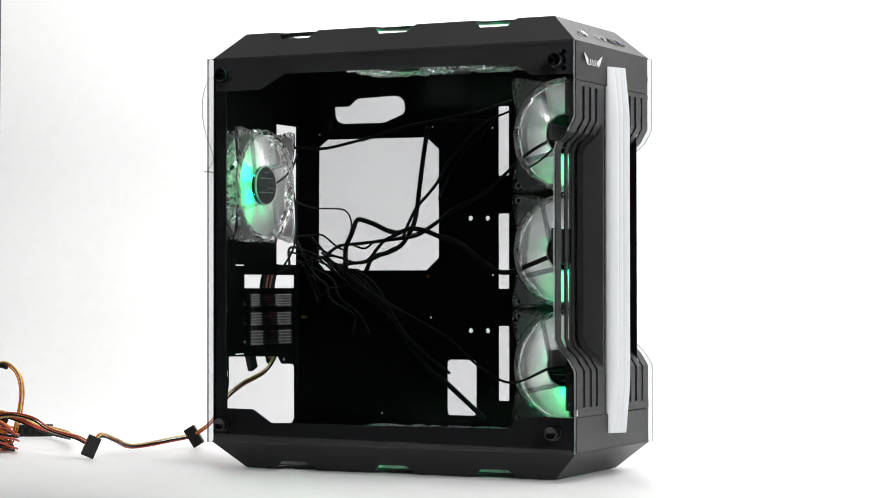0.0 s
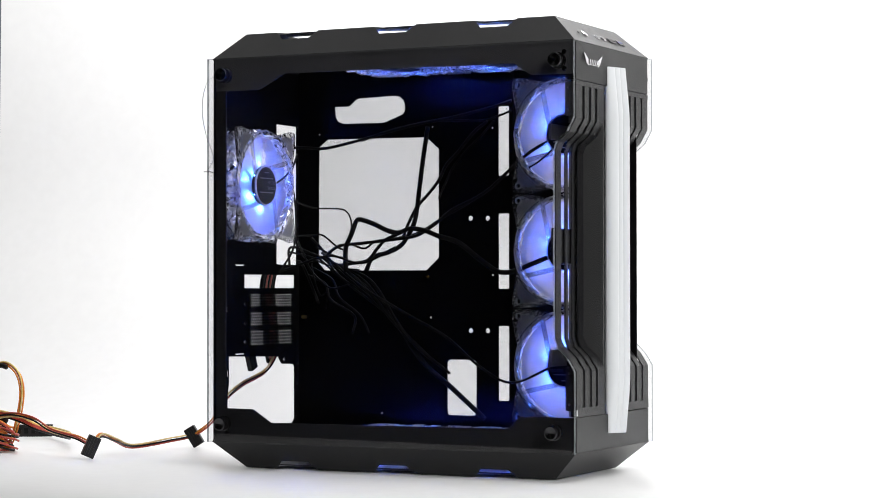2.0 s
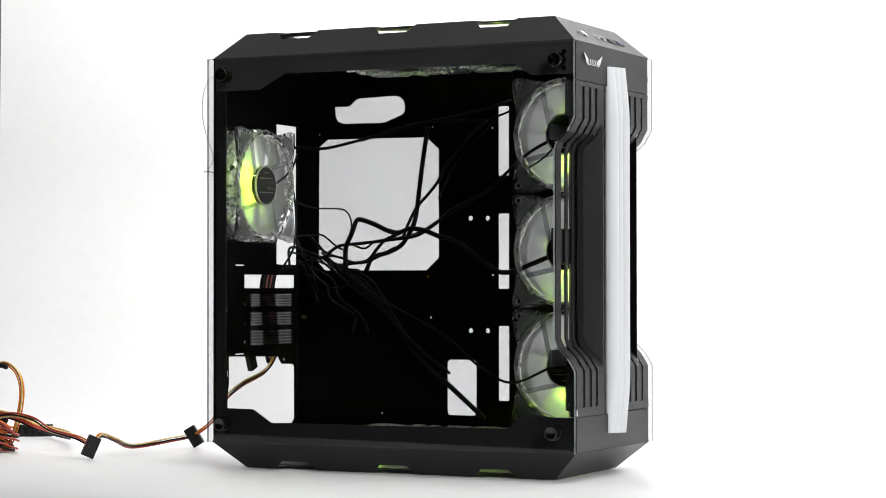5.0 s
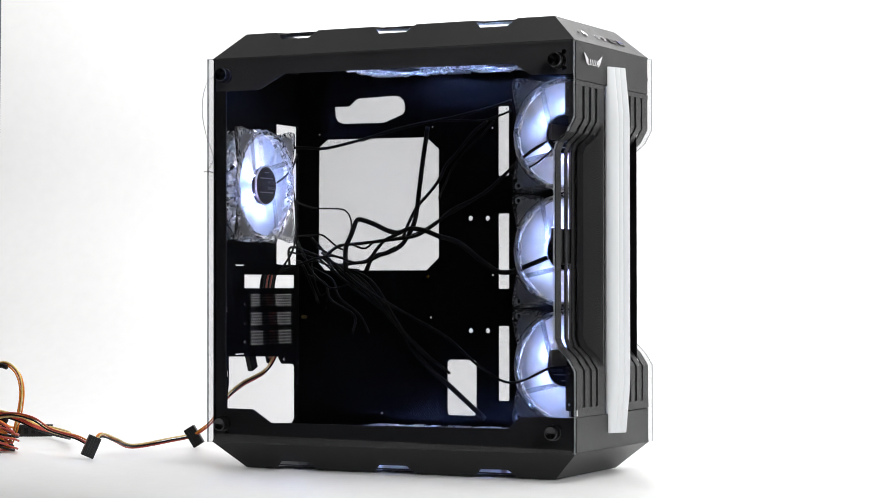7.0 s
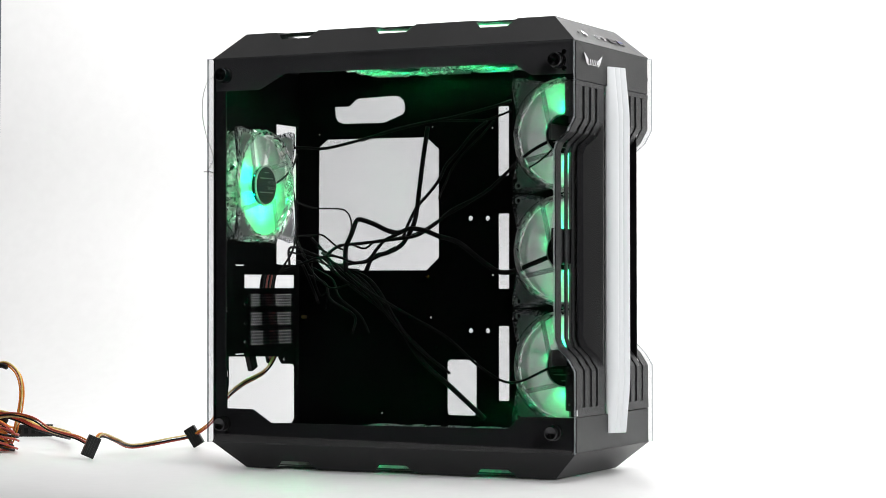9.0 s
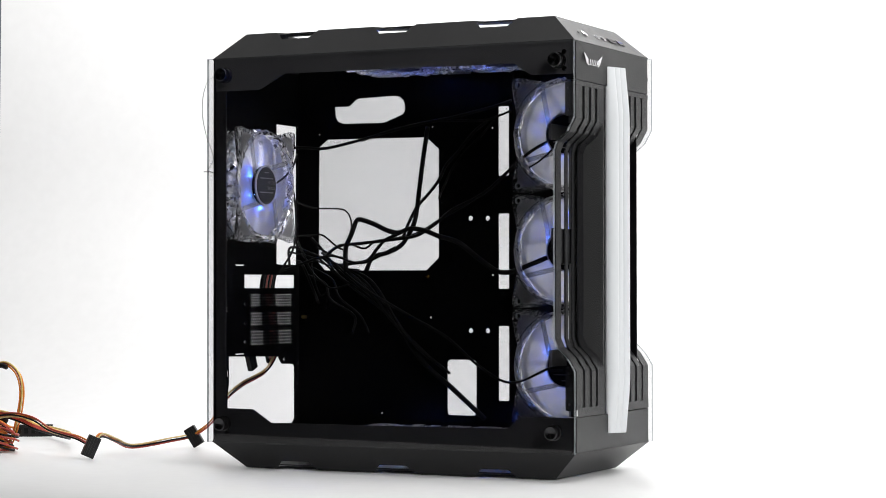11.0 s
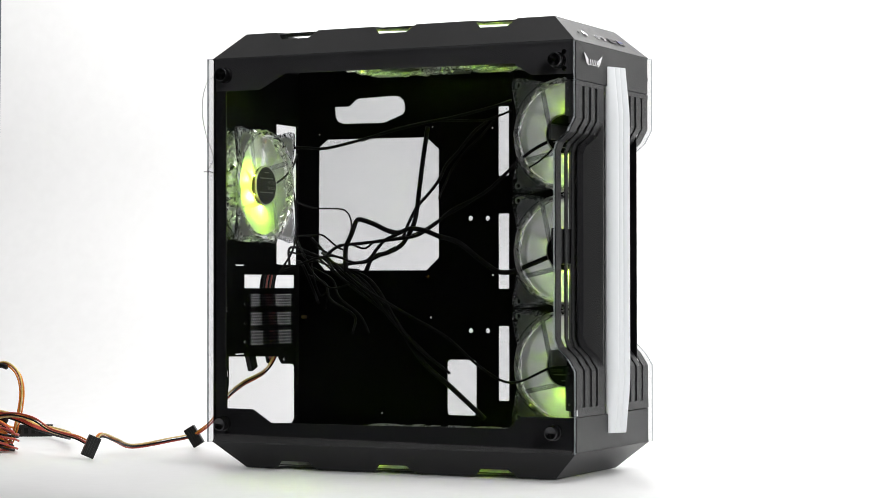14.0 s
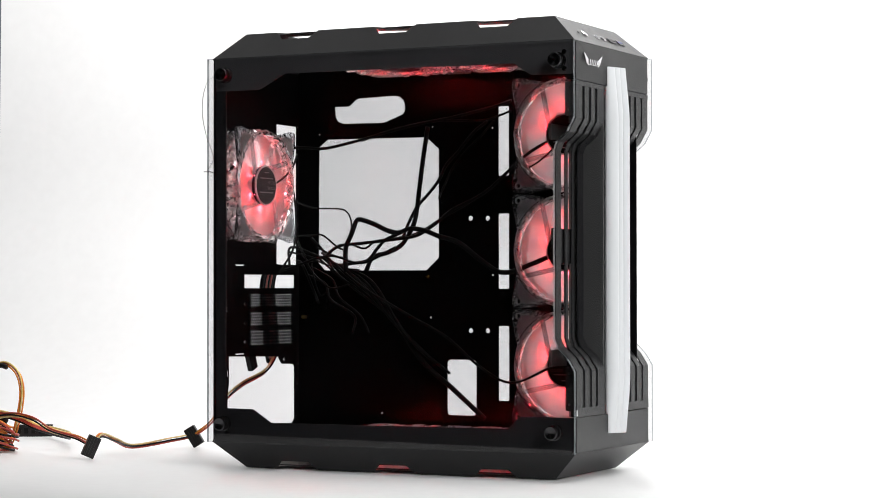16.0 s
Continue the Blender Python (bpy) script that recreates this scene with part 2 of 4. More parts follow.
def rect(u0, u1, v0, v1, r=0.0):
    """A rectangle with rounded corners."""
    if not r:
        return [(u0, v0), (u1, v0), (u1, v1), (u0, v1)]
    pts = []
    for cu, cv, a0 in ((u1 - r, v0 + r, -90), (u1 - r, v1 - r, 0), (u0 + r, v1 - r, 90), (u0 + r, v0 + r, 180)):
        pts += [(cu + r * math.cos(radians(a0 + a)), cv + r * math.sin(radians(a0 + a))) for a in (0, 30, 60, 90)]
    return pts


def disc(u, v, r, n=20):
    return [(u + r * math.cos(2 * math.pi * i / n), v + r * math.sin(2 * math.pi * i / n)) for i in range(n)]


def turned(profile, n=32, m=None, bm=None):
    """A body of revolution round z, from (radius, z) points."""
    bm = bm or bmesh.new()
    rings = []
    for r, z in profile:
        if r < 1e-6:
            rings.append([bm.verts.new((0, 0, z))])
        else:
            rings.append([bm.verts.new((r * math.cos(2 * math.pi * i / n), r * math.sin(2 * math.pi * i / n), z)) for i in range(n)])
    for a, b in zip(rings, rings[1:]):
        for i in range(n):
            q = [a[i % len(a)], a[(i + 1) % len(a)], b[(i + 1) % len(b)], b[i % len(b)]]
            q = [v for k, v in enumerate(q) if v not in q[:k]]
            if len(q) > 2:
                bm.faces.new(q)
    if m is not None:
        bmesh.ops.transform(bm, matrix=m, verts=bm.verts)
    return bm


def cable(name, points, radius, mat, parent=None, flat=1.0, label=""):
    """A round or flat cable along a smooth line through the points, as a mesh tube."""
    pts = [Vector(p) for p in points]
    ext = [2 * pts[0] - pts[1], *pts, 2 * pts[-1] - pts[-2]]
    line = []
    for a, b, c, d in zip(ext, ext[1:], ext[2:], ext[3:]):
        for k in range(8):
            t = k / 8
            line.append(0.5 * (2 * b + (c - a) * t + (2 * a - 5 * b + 4 * c - d) * t * t + (3 * b - a - 3 * c + d) * t ** 3))
    line.append(pts[-1])
    bm = bmesh.new()
    rings = []
    for i, p in enumerate(line):
        way = (line[min(i + 1, len(line) - 1)] - line[max(i - 1, 0)]).normalized()
        side = way.cross(Vector((0.3, -0.9, 0.2))).normalized()
        up = side.cross(way)
        rings.append([bm.verts.new(p + radius * (flat * math.cos(a) * side + math.sin(a) * up / flat)) for a in (2 * math.pi * k / 8 for k in range(8))])
    for a, b in zip(rings, rings[1:]):
        for k in range(8):
            bm.faces.new((a[k], a[(k + 1) % 8], b[(k + 1) % 8], b[k]))
    bm.faces.new(rings[0])
    bm.faces.new(rings[-1])
    return part(name, bm, mat, parent, label, True)


# ---------------------------------------------------------------- the setting: table, backdrop, room


def build_setting():
    bm = plate([(-1.9, -0.685), (2.2, -0.132), (2.2, 0.95), (-1.9, 0.95)], [], 0.0325, Matrix.Translation((0, 0, -0.036)))
    tagged(part("table_top", bm, M_TABLE), "large white laminate table top with a faint sheen", "table top", kind="structure")
    # Backdrop paper: hangs down and curves forward onto the table.
    bm = bmesh.new()
    prof = [(-0.43, 0.0), (0.1, 0.0), (0.66, 0.0)] + [(0.66 + 0.40 * math.sin(radians(a)), 0.40 * (1 - math.cos(radians(a)))) for a in range(6, 91, 6)] + [(1.06, 0.9), (1.06, 2.1)]
    rows = []
    for k, (y, z) in enumerate(prof):
        (y0, z0), (y1, z1) = prof[max(k - 1, 0)], prof[min(k + 1, len(prof) - 1)]
        ln = math.hypot(y1 - y0, z1 - z0)
        ny, nz = 0.0030 * (z1 - z0) / ln, -0.0030 * (y1 - y0) / ln
        xs = (-2.2, -1.2, 0.0, 1.2, 2.4)
        skew = 0.135 if y < 0 else 0.18 * max(min((y - 0.1) / 0.4, 1), 0)
        rows.append([bm.verts.new((x, y + skew * x, z)) for x in xs] + [bm.verts.new((x, y + skew * x + ny, z + nz)) for x in reversed(xs)])
    for a, b in zip(rows, rows[1:]):
        for i in range(10):
            bm.faces.new((a[i], a[(i + 1) % 10], b[(i + 1) % 10], b[i]))
    bm.faces.new(rows[0])
    bm.faces.new(rows[-1])
    tagged(part("backdrop", bm, M_TABLE, smooth=True), "plain white seamless sheet over the table, curving up behind", "backdrop", kind="structure")
    tagged(part("floor", block(-3, 4.2, -4, 3, -0.80, -0.75), M_ROOM), "dark plain studio floor", "floor", kind="structure")
    tagged(part("ceiling", block(-3, 4.2, -4, 3, 2.60, 2.65), M_ROOM), "dark plain studio ceiling", "ceiling", kind="structure")
    for name, b in (("wall_north", (-3.05, 4.25, 3.0, 3.05)), ("wall_south", (-3.05, 4.25, -4.05, -4.0)), ("wall_west", (-3.05, -3.0, -4.0, 3.0)), ("wall_east", (4.2, 4.25, -4.0, 3.0))):
        tagged(part(name, block(*b, -0.75, 2.60), M_ROOM), "dark painted studio wall", "wall", kind="structure")


build_setting()
# ---------------------------------------------------------------- the computer case

D, W, Z0, Z1, TOP = 0.410, 0.196, 0.0267, 0.4247, 0.4514
INX, INY = 0.0296, 0.0198          # how far the caps draw in towards top and bottom
TRAY = 0.1728
NOTCHES = ((0.067, 0.116), (0.181, 0.229), (0.294, 0.341))
CASE = thing("computer_case", "empty black steel computer case with tinted glass sides, white front strip", "computer case")


def build_cap(name, upside):
    """A faceted cap: sloping plates on four sides with scooped vents in the long ones, and a flat plate."""
    za, zb = (Z1, TOP) if upside else (Z0, 0.0)
    s = 1 if upside else -1
    vents = [disc(x, 0.0950, 0.0530, 36) for x in (0.172, 0.293)] + ([rect(0.060, 0.110, 0.045, 0.145, 0.01)] if upside else [])
    flat = plate(rect(INX + 0.004, D - INX - 0.004, INY + 0.012, W - INY - 0.012), vents, 0.002, Matrix.Translation((0, 0, min(zb, zb - s * 0.002))))
    cap = part(name, flat, M_STEEL, CASE)
    length = math.hypot(INY, TOP - Z1)
    for side in (0, 1):
        # u along x, v up the slope
        y0, sy = (0.0, 1) if side == 0 else (W, -1)
        slope = Vector((0, sy * INY, zb - za)).normalized()
        out = [(0, 0), (D, 0), (D - INX, length)]
        for a, b in reversed(NOTCHES):
            out += [(b, length), (b - 0.009, length * 0.70), (a + 0.009, length * 0.70), (a, length)]
        out += [(INX, length)]
        w = Vector((1, 0, 0)).cross(slope)
        if w.z * s > 0:
            w = -w
        part("side_slope", plate(out, [], 0.0016, axes((0, y0, za), (1, 0, 0), slope, w)), M_STEEL, cap)
        # the rim of the flat plate between the scoops
        out = [(INX, 0), (INX, 0.0135), (D - INX, 0.0135), (D - INX, 0)]
        for a, b in reversed(NOTCHES):
            out += [(b, 0), (b - 0.006, 0.008), (a + 0.006, 0.008), (a, 0)]
        part("rim", plate(out, [], 0.0016, axes((0, y0 + sy * INY, zb - s * 0.0018), (1, 0, 0), (0, sy, 0), (0, 0, s))), M_STEEL, cap)
        if not upside:
            for a, b in NOTCHES:
                for z in (0.0030,):
                    part("vent_slat", block(a + 0.001, b - 0.001, *sorted((y0 + sy * (INY + 0.001), y0 + sy * (INY + 0.004))), z, z + 0.0011), M_STEEL, cap)
    for x0, sx in ((0.0, 1), (D, -1)):
        slope = Vector((sx * INX, 0, zb - za))
        ln = slope.length
        w = Vector((0, 1, 0)).cross(slope.normalized())
        if w.z * s > 0:
            w = -w
        out = [(0, 0), (W, 0), (W - INY, ln), (INY, ln)]
        part("end_slope", plate(out, [], 0.0018, axes((x0, 0, za), (0, 1, 0), slope.normalized(), w)), M_FRONT if x0 else M_STEEL, cap)
    return cap


def build_chassis():
    top_edge = [(0.005, 0.391), (0.057, 0.391), (0.087, 0.4065), (0.3455, 0.4045), (0.3636, 0.3926), (0.4085, 0.3922)]
    low_edge = [(0.005, 0.0604), (0.048, 0.0612), (0.0704, 0.0476), (0.338, 0.0492), (0.352, 0.0613), (0.4085, 0.0613)]
    for y, s in ((0.0, 1), (W - 0.0015, 1)):
        # Top flanges get the coat with light painted in, bottom ones the plain coat.
        part("top_flange", plate(top_edge + [(0.4085, Z1), (0.003, Z1)], [], 0.0015, Matrix.Translation((0, y, 0)) @ XZ), M_STEEL_LIT, CASE)
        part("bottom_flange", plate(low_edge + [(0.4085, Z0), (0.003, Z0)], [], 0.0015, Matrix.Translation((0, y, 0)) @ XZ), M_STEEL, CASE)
        part("rear_post", block(0.005, 0.0165, y, y + 0.0015, 0.0604, 0.391), M_STEEL, CASE)
    # Little hinge brackets at the front edge of the near side.
    for z0, z1 in ((0.352, 0.3845), (0.068, 0.110)):
        bm = plate(rect(0.3995, 0.4085, z0, z1, 0.001), [disc(0.4035, z0 + 0.006, 0.0014, 10), disc(0.4035, z1 - 0.006, 0.0014, 10)], 0.002, XZ)
        part("corner_bracket", bm, M_STEEL_LIT if z0 > 0.2 else M_STEEL, CASE)
    part("catch", block(0.4090, 0.4118, -0.0015, 0.0010, 0.0630, 0.0690, 0.0003), M_CHROME, CASE, "small bright metal catch")
    # Motherboard tray with its cut-outs.
    cpu = [(0.0294, 0.342), (0.0402, 0.3502), (0.1627, 0.3490), (0.1777, 0.3361), (0.1777, 0.2186), (0.1629, 0.2052), (0.0369, 0.2055), (0.0283, 0.2140)]
    grommet = [(0.0494, 0.3860), (0.0672, 0.3858), (0.0771, 0.3941), (0.1240, 0.3954), (0.1305, 0.3940), (0.1350, 0.3900), (0.1366, 0.3850), (0.1366, 0.3790), (0.1340, 0.3748), (0.1108, 0.3665), (0.0600, 0.3671), (0.0535, 0.3695), (0.0500, 0.3750)]
    holes = [cpu, grommet, rect(0.1875, 0.2225, 0.0496, 0.1093, 0.004)]
    for z0, z1 in ((0.3053, 0.3791), (0.1852, 0.2651), (0.0662, 0.1456)):
        holes.append(rect(0.2483, 0.2609, z0, z1, 0.0012))
    for x, z, r in ((0.2156, 0.2606, 0.0027), (0.2357, 0.2604, 0.0027), (0.2157, 0.1405, 0.0027), (0.2357, 0.1405, 0.0027), (0.2416, 0.3567, 0.0012), (0.2417, 0.1996, 0.0012), (0.168, 0.1542, 0.0013), (0.030, 0.3560, 0.0010), (0.1700, 0.3600, 0.0010), (0.108, 0.0500, 0.0010)):
        holes.append(disc(x, z, r, 12))
    part("motherboard_tray", plate([(0.004, 0.012), (0.2665, 0.012), (0.2665, 0.440), (0.004, 0.440)], holes, 0.0014, Matrix.Translation((0, TRAY, 0)) @ XZ), M_STEEL_SHADED, CASE)
    part("tray_fold", block(0.2651, 0.2665, TRAY + 0.0014, W - 0.002, 0.03, 0.42), M_STEEL_SHADED, CASE)
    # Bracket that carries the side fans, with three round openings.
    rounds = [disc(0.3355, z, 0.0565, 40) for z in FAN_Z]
    part("fan_bracket", plate([(0.2665, 0.030), (0.405, 0.030), (0.405, 0.418), (0.2665, 0.418)], rounds, 0.0014, Matrix.Translation((0, TRAY + 0.0004, 0)) @ XZ), M_STEEL_SHADED, CASE)
    # Rear panel: fan opening, port opening, slots and the power supply opening.
    psu = [(0.0295, 0.1141), (0.0302, 0.0860), (0.0275, 0.0760), (0.0270, 0.0599), (0.0788, 0.0564), (0.1177, 0.0391), (0.1630, 0.0372), (0.1676, 0.0420), (0.1674, 0.0990), (0.1640, 0.1021), (0.1400, 0.1030), (0.1318, 0.1112)]
    holes = [disc(0.066, 0.2950, 0.0560, 48), rect(0.1275, 0.1716, 0.2120, 0.3655), psu, rect(0.0608, 0.1669, 0.1861, 0.2006)]
    holes += [rect(0.0700, 0.1610, z0, z1) for z0, z1 in SLOTS]
    holes += [rect(0.0430, 0.0610, z, z + 0.0012) for z in (0.2100, 0.1155)]
    holes += [disc(0.0625, z, 0.0016, 8) for z in (0.1690, 0.1485, 0.1285)] + [rect(0.0255, 0.0280, 0.1610, 0.1660), rect(0.0262, 0.0292, 0.0930, 0.0990), disc(0.1445, 0.1080, 0.0020, 10)]
    part("rear_panel", plate(rect(0.0015, W - 0.002, Z0, Z1), holes, 0.0014, Matrix.Translation((0.0005, 0, 0)) @ YZ), M_STEEL_SHADED, CASE)
    # Perforated covers of the expansion slots.
    for k, (z0, z1) in enumerate(SLOTS):
        dots = []
        for r in range(5):
            for c in range(22):
                y = 0.0740 + c * 0.0039 + (r % 2) * 0.0019
                if y < 0.1590:
                    mid = z0 + 0.0021 + r * (z1 - z0 - 0.0042) / 4
                    dots.append([(y + 1.35 * (u - y), v) for u, v in disc(y, mid, 0.00098, 6)])
        part("slot_cover", plate(rect(0.0690, 0.1620, z0 - 0.001, z1 + 0.001), dots, 0.0009, Matrix.Translation((0.0022, 0, 0)) @ YZ), M_STEEL_SHADED, CASE, "perforated black metal slot cover")
    for x, z in ((0.1663, 0.1985), (0.0119, 0.1541)):
        part("standoff", turned([(0, 0.006), (0.0016, 0.006), (0.0016, 0.005), (0.0026, 0.005), (0.0026, 0), (0, 0)], 6, Matrix.Translation((x, TRAY, z)) @ pose(0, 0, 0, 90)), M_BRASS, CASE, "small brass standoff")


SLOTS = ((0.1655, 0.1810), (0.1450, 0.1610), (0.1240, 0.1415))
FAN_Z = (0.3453, 0.2246, 0.1040)
FRONT_LINE = [(0.0, 0.3860), (0.0, 0.3500), (-0.0075, 0.3365), (-0.0185, 0.3270), (-0.0215, 0.3190), (-0.0215, 0.1370), (-0.0185, 0.1290), (-0.0075, 0.1180), (0.0, 0.1060), (0.0, 0.0620)]


def build_glass(y, label):
    """A glass side panel; its front edge follows the drawn-in front."""
    front = [(D + 0.0012 + x, z) for x, z in FRONT_LINE]
    out = [(-0.0025, 0.0265), (D + 0.0012, 0.0265), *reversed(front), (D + 0.0012, 0.4245), (-0.0025, 0.4245)]
    bm = plate(out, [], 0.004, Matrix.Translation((0, y, 0)) @ XZ)
    for f in bm.faces:
        f.normal_update()
        f.material_index = 0 if abs(f.normal.y) > 0.9 else 1
    g = part("glass_panel", bm, [M_GLASS, M_RIM], CASE, label)
    sy = -1 if y < 0.1 else 1
    y_out = y if sy < 0 else y + 0.004
    for x, z in ((0.0205, 0.4065), (0.3955, 0.4045), (0.0190, 0.0462), (0.3910, 0.0473)):
        prof = [(0, 0.0096), (0.0012, 0.0097), (0.0060, 0.0112), (0.0068, 0.0108), (0.0071, 0.0098), (0.0071, 0.0052), (0.0064, 0.0044), (0.0064, 0.0036), (0.0078, 0.0034), (0.0080, 0.0028), (0.0080, 0.0002), (0, 0.0002)]
        part("thumb_screw", turned(prof, 28, Matrix.Translation((x, y_out, z)) @ pose(0, 0, 0, 90 if sy < 0 else -90)), M_SCREW, g, "black turned metal thumb screw")
    for x, z in ((0.3990, 0.4135), (0.3990, 0.3975), (0.0190, 0.0370)):
        yy = -0.0012 if sy < 0 else W + 0.0002
        part("stud", turned([(0, 0.0010), (0.0022, 0.0010), (0.0026, 0.0004), (0.0026, 0), (0, 0)], 14, Matrix.Translation((x, yy + 0.001, z)) @ pose(0, 0, 0, 90)), M_SCREW, g)
    return g


def rib(y0, y1, deep):
    """One front rib: a bent strip that follows the drawn-in line of the front, narrower along the open middle."""
    bm = bmesh.new()
    rings = []
    for k, (x, z) in enumerate(FRONT_LINE):
        n = 0.0022 if k in (4, 5) else 0.0007 if k in (3, 6) else 0.0
        lo = y0 + (n if y0 > 0.01 and y0 < 0.185 else 0)
        hi = y1 - (n if y1 > 0.01 and y1 < 0.185 else 0)
        rings.append([bm.verts.new(v) for v in ((D + x, lo, z), (D + x, hi, z), (D + x - deep, hi, z), (D + x - deep, lo, z))])
    for a, b in zip(rings, rings[1:]):
        for i in range(4):
            bm.faces.new((a[i], a[(i + 1) % 4], b[(i + 1) % 4], b[i]))
    bm.faces.new(rings[0])
    bm.faces.new(rings[-1])
    bmesh.ops.bevel(bm, geom=[e for e in bm.edges if abs(e.verts[0].co.z - e.verts[1].co.z) > 0.001], offset=0.0009, segments=2, affect="EDGES")
    return bm


def build_front():
    front = part("front_panel", block(D - 0.010, D, 0.002, W - 0.002, 0.3866, Z1 - 0.0004, 0.0012), M_FRONT, CASE, "black textured plastic front panel with bent ribs")
    part("lower_block", block(D - 0.010, D, 0.002, W - 0.002, Z0 + 0.0004, 0.0614, 0.0012), M_FRONT, front)
    for mirror in (False, True):
        for y0, y1 in ((0.0022, 0.0188), (0.0232, 0.0357), (0.0402, 0.0515), (0.0555, 0.0745)):
            if mirror:
                y0, y1 = W - y1, W - y0
            part("rib", rib(y0, y1, 0.0014), M_FRONT, front)
        for z0, z1 in ((0.3815, 0.3862), (0.0618, 0.0705)):
            y0, y1 = (0.0022, 0.0745) if not mirror else (W - 0.0745, W - 0.0022)
            part("groove_end", block(D - 0.006, D + 0.0002, y0, y1, z0, z1, 0.0006), M_FRONT, front)
        # closed backs of the grooves above and below, and behind the third groove
        for z0, z1, dx in ((0.3450, 0.3858, -0.006), (0.0622, 0.1100, -0.006)):
            y0, y1 = (0.003, 0.076) if not mirror else (W - 0.076, W - 0.003)
            part("groove_back", block(D + dx - 0.002, D + dx, y0, y1, z0, z1), M_RECESS, front)
        y0, y1 = (0.0570, 0.0745) if not mirror else (W - 0.0745, W - 0.0570)
        part("groove_back", block(D - 0.031, D - 0.029, y0, y1, 0.112, 0.344), M_RECESS, front)
        # slanting backs behind the bends, and the bar across the open slits
        for z0, z1 in ((0.3300, 0.3450), (0.1100, 0.1260)):
            y0, y1 = (0.003, 0.0400) if not mirror else (W - 0.0400, W - 0.003)
            part("groove_back", block(D - 0.029, D - 0.026, y0, y1, z0, z1), M_RECESS, front)
        y0, y1 = (0.0022, 0.0520) if not mirror else (W - 0.0520, W - 0.0022)
        part("cross_bar", block(D - 0.0262, D - 0.0238, y0, y1, 0.2100, 0.2440, 0.0008), M_FRONT, front)
    part("recess", block(D - 0.030, D - 0.026, 0.0745, W - 0.0745, 0.062, 0.386), M_RECESS, front, "coarse black plastic in the drawn-in middle")
    part("recess_cheek", block(D - 0.028, D - 0.0015, 0.0745, 0.0765, 0.062, 0.386), M_RECESS, front)
    part("recess_cheek", block(D - 0.028, D - 0.0015, W - 0.0765, W - 0.0745, 0.062, 0.386), M_RECESS, front)
    # White light strip: three fins side by side, each a little further back.
    bar = part("light_strip", block(D - 0.026, D - 0.003, 0.0860, 0.1150, 0.0460, 0.4040), M_WHITE, CASE, "white satin plastic strip of three fins")
    for y0, y1, x_end, x_mid, zt in ((0.0825, 0.0940, 0.0034, 0.0078, 0.4060), (0.0944, 0.1055, 0.0043, 0.0080, 0.4066), (0.1059, 0.1170, 0.0058, 0.0106, 0.4070)):
        bm = bmesh.new()
        rings = []
        for z, share in ((zt, 0.0), (zt - 0.0008, 0.08), (0.3640, 0.94), (0.3560, 1.0), (0.0960, 1.0), (0.0880, 0.94), (0.4488 - zt, 0.08), (0.4480 - zt, 0.0)):
            x = D + x_end + (x_mid - x_end) * share
            low = D - 0.0002 if y0 < 0.09 else x - 0.0052
            turn = [radians(v) for v in (0, 12, 24, 38, 52, 66, 78, 90)]
            section = [(D - 0.003, y0)] + [(low + (x - low) * math.sin(v), y0 + (y1 - 0.0012 - y0) * (1 - math.cos(v))) for v in turn] + [(x - 0.0005, y1 - 0.0004), (x - 0.0016, y1), (D - 0.003, y1)]
            rings.append([bm.verts.new((px, py, z)) for px, py in section])
        for a, b in zip(rings, rings[1:]):
            for i in range(len(a)):
                bm.faces.new((a[i], a[(i + 1) % len(a)], b[(i + 1) % len(a)], b[i]))
        bm.faces.new(rings[0])
        bm.faces.new(rings[-1])
        part("fin", bm, M_WHITE, bar, smooth=True)
    # Emblem with two small wings and a row of bars between.
    badge = part("emblem", block(D + 0.0002, D + 0.0012, 0.0310, 0.0540, 0.4034, 0.4040), M_CHROME, CASE, "small bright metal winged emblem")
    for k in range(5):
        y = 0.0330 + k * 0.0046
        part("emblem_bar", plate([(y, 0.4042), (y + 0.0016, 0.4042), (y + 0.0034, 0.4092 - 0.0008 * (k % 2)), (y + 0.0016, 0.4092)], [], 0.0016, Matrix.Translation((D + 0.0002, 0, 0)) @ YZ), M_CHROME, badge)
    for s, y in ((-1, 0.0305), (1, 0.0550)):
        for k in range(3):
            out = [(0, 0.0088 - 0.0024 * k), (s * (0.0115 - 0.0022 * k), 0.0150 - 0.0034 * k), (s * (0.0092 - 0.0020 * k), 0.0112 - 0.0030 * k), (0, 0.0070 - 0.0024 * k)]
            part("wing_feather", plate(out, [], 0.0014, Matrix.Translation((D + 0.0002, y, 0.4000)) @ YZ), M_CHROME, badge)
    # Ports on the slope above the front.
    up = Vector((-INX, 0, TOP - Z1)).normalized()
    w = Vector((TOP - Z1, 0, INX)).normalized()

    def on_slope(y, v):
        return axes(Vector((D, y, Z1)) + up * v + w * 0.0004, (0, 1, 0), up, w)

    mid = 0.0165
    part("power_button", turned([(0, 0.0012), (0.0034, 0.0012), (0.0042, 0.0007), (0.0042, 0.0), (0, 0)], 24, on_slope(0.0520, mid)), M_CHROME, front, "round bright metal power button")
    part("reset_button", turned([(0, 0.0008), (0.0014, 0.0008), (0.0014, 0), (0, 0)], 10, on_slope(0.0370, mid)), M_SCREW, front)
    for y in (0.0850, 0.1010):
        part("audio_jack", turned([(0.0019, -0.001), (0.0019, 0.0008), (0.0029, 0.0008), (0.0032, 0.0), (0.0019, -0.001)], 20, on_slope(y, mid)), M_CHROME, front, "audio jack with a bright metal ring")
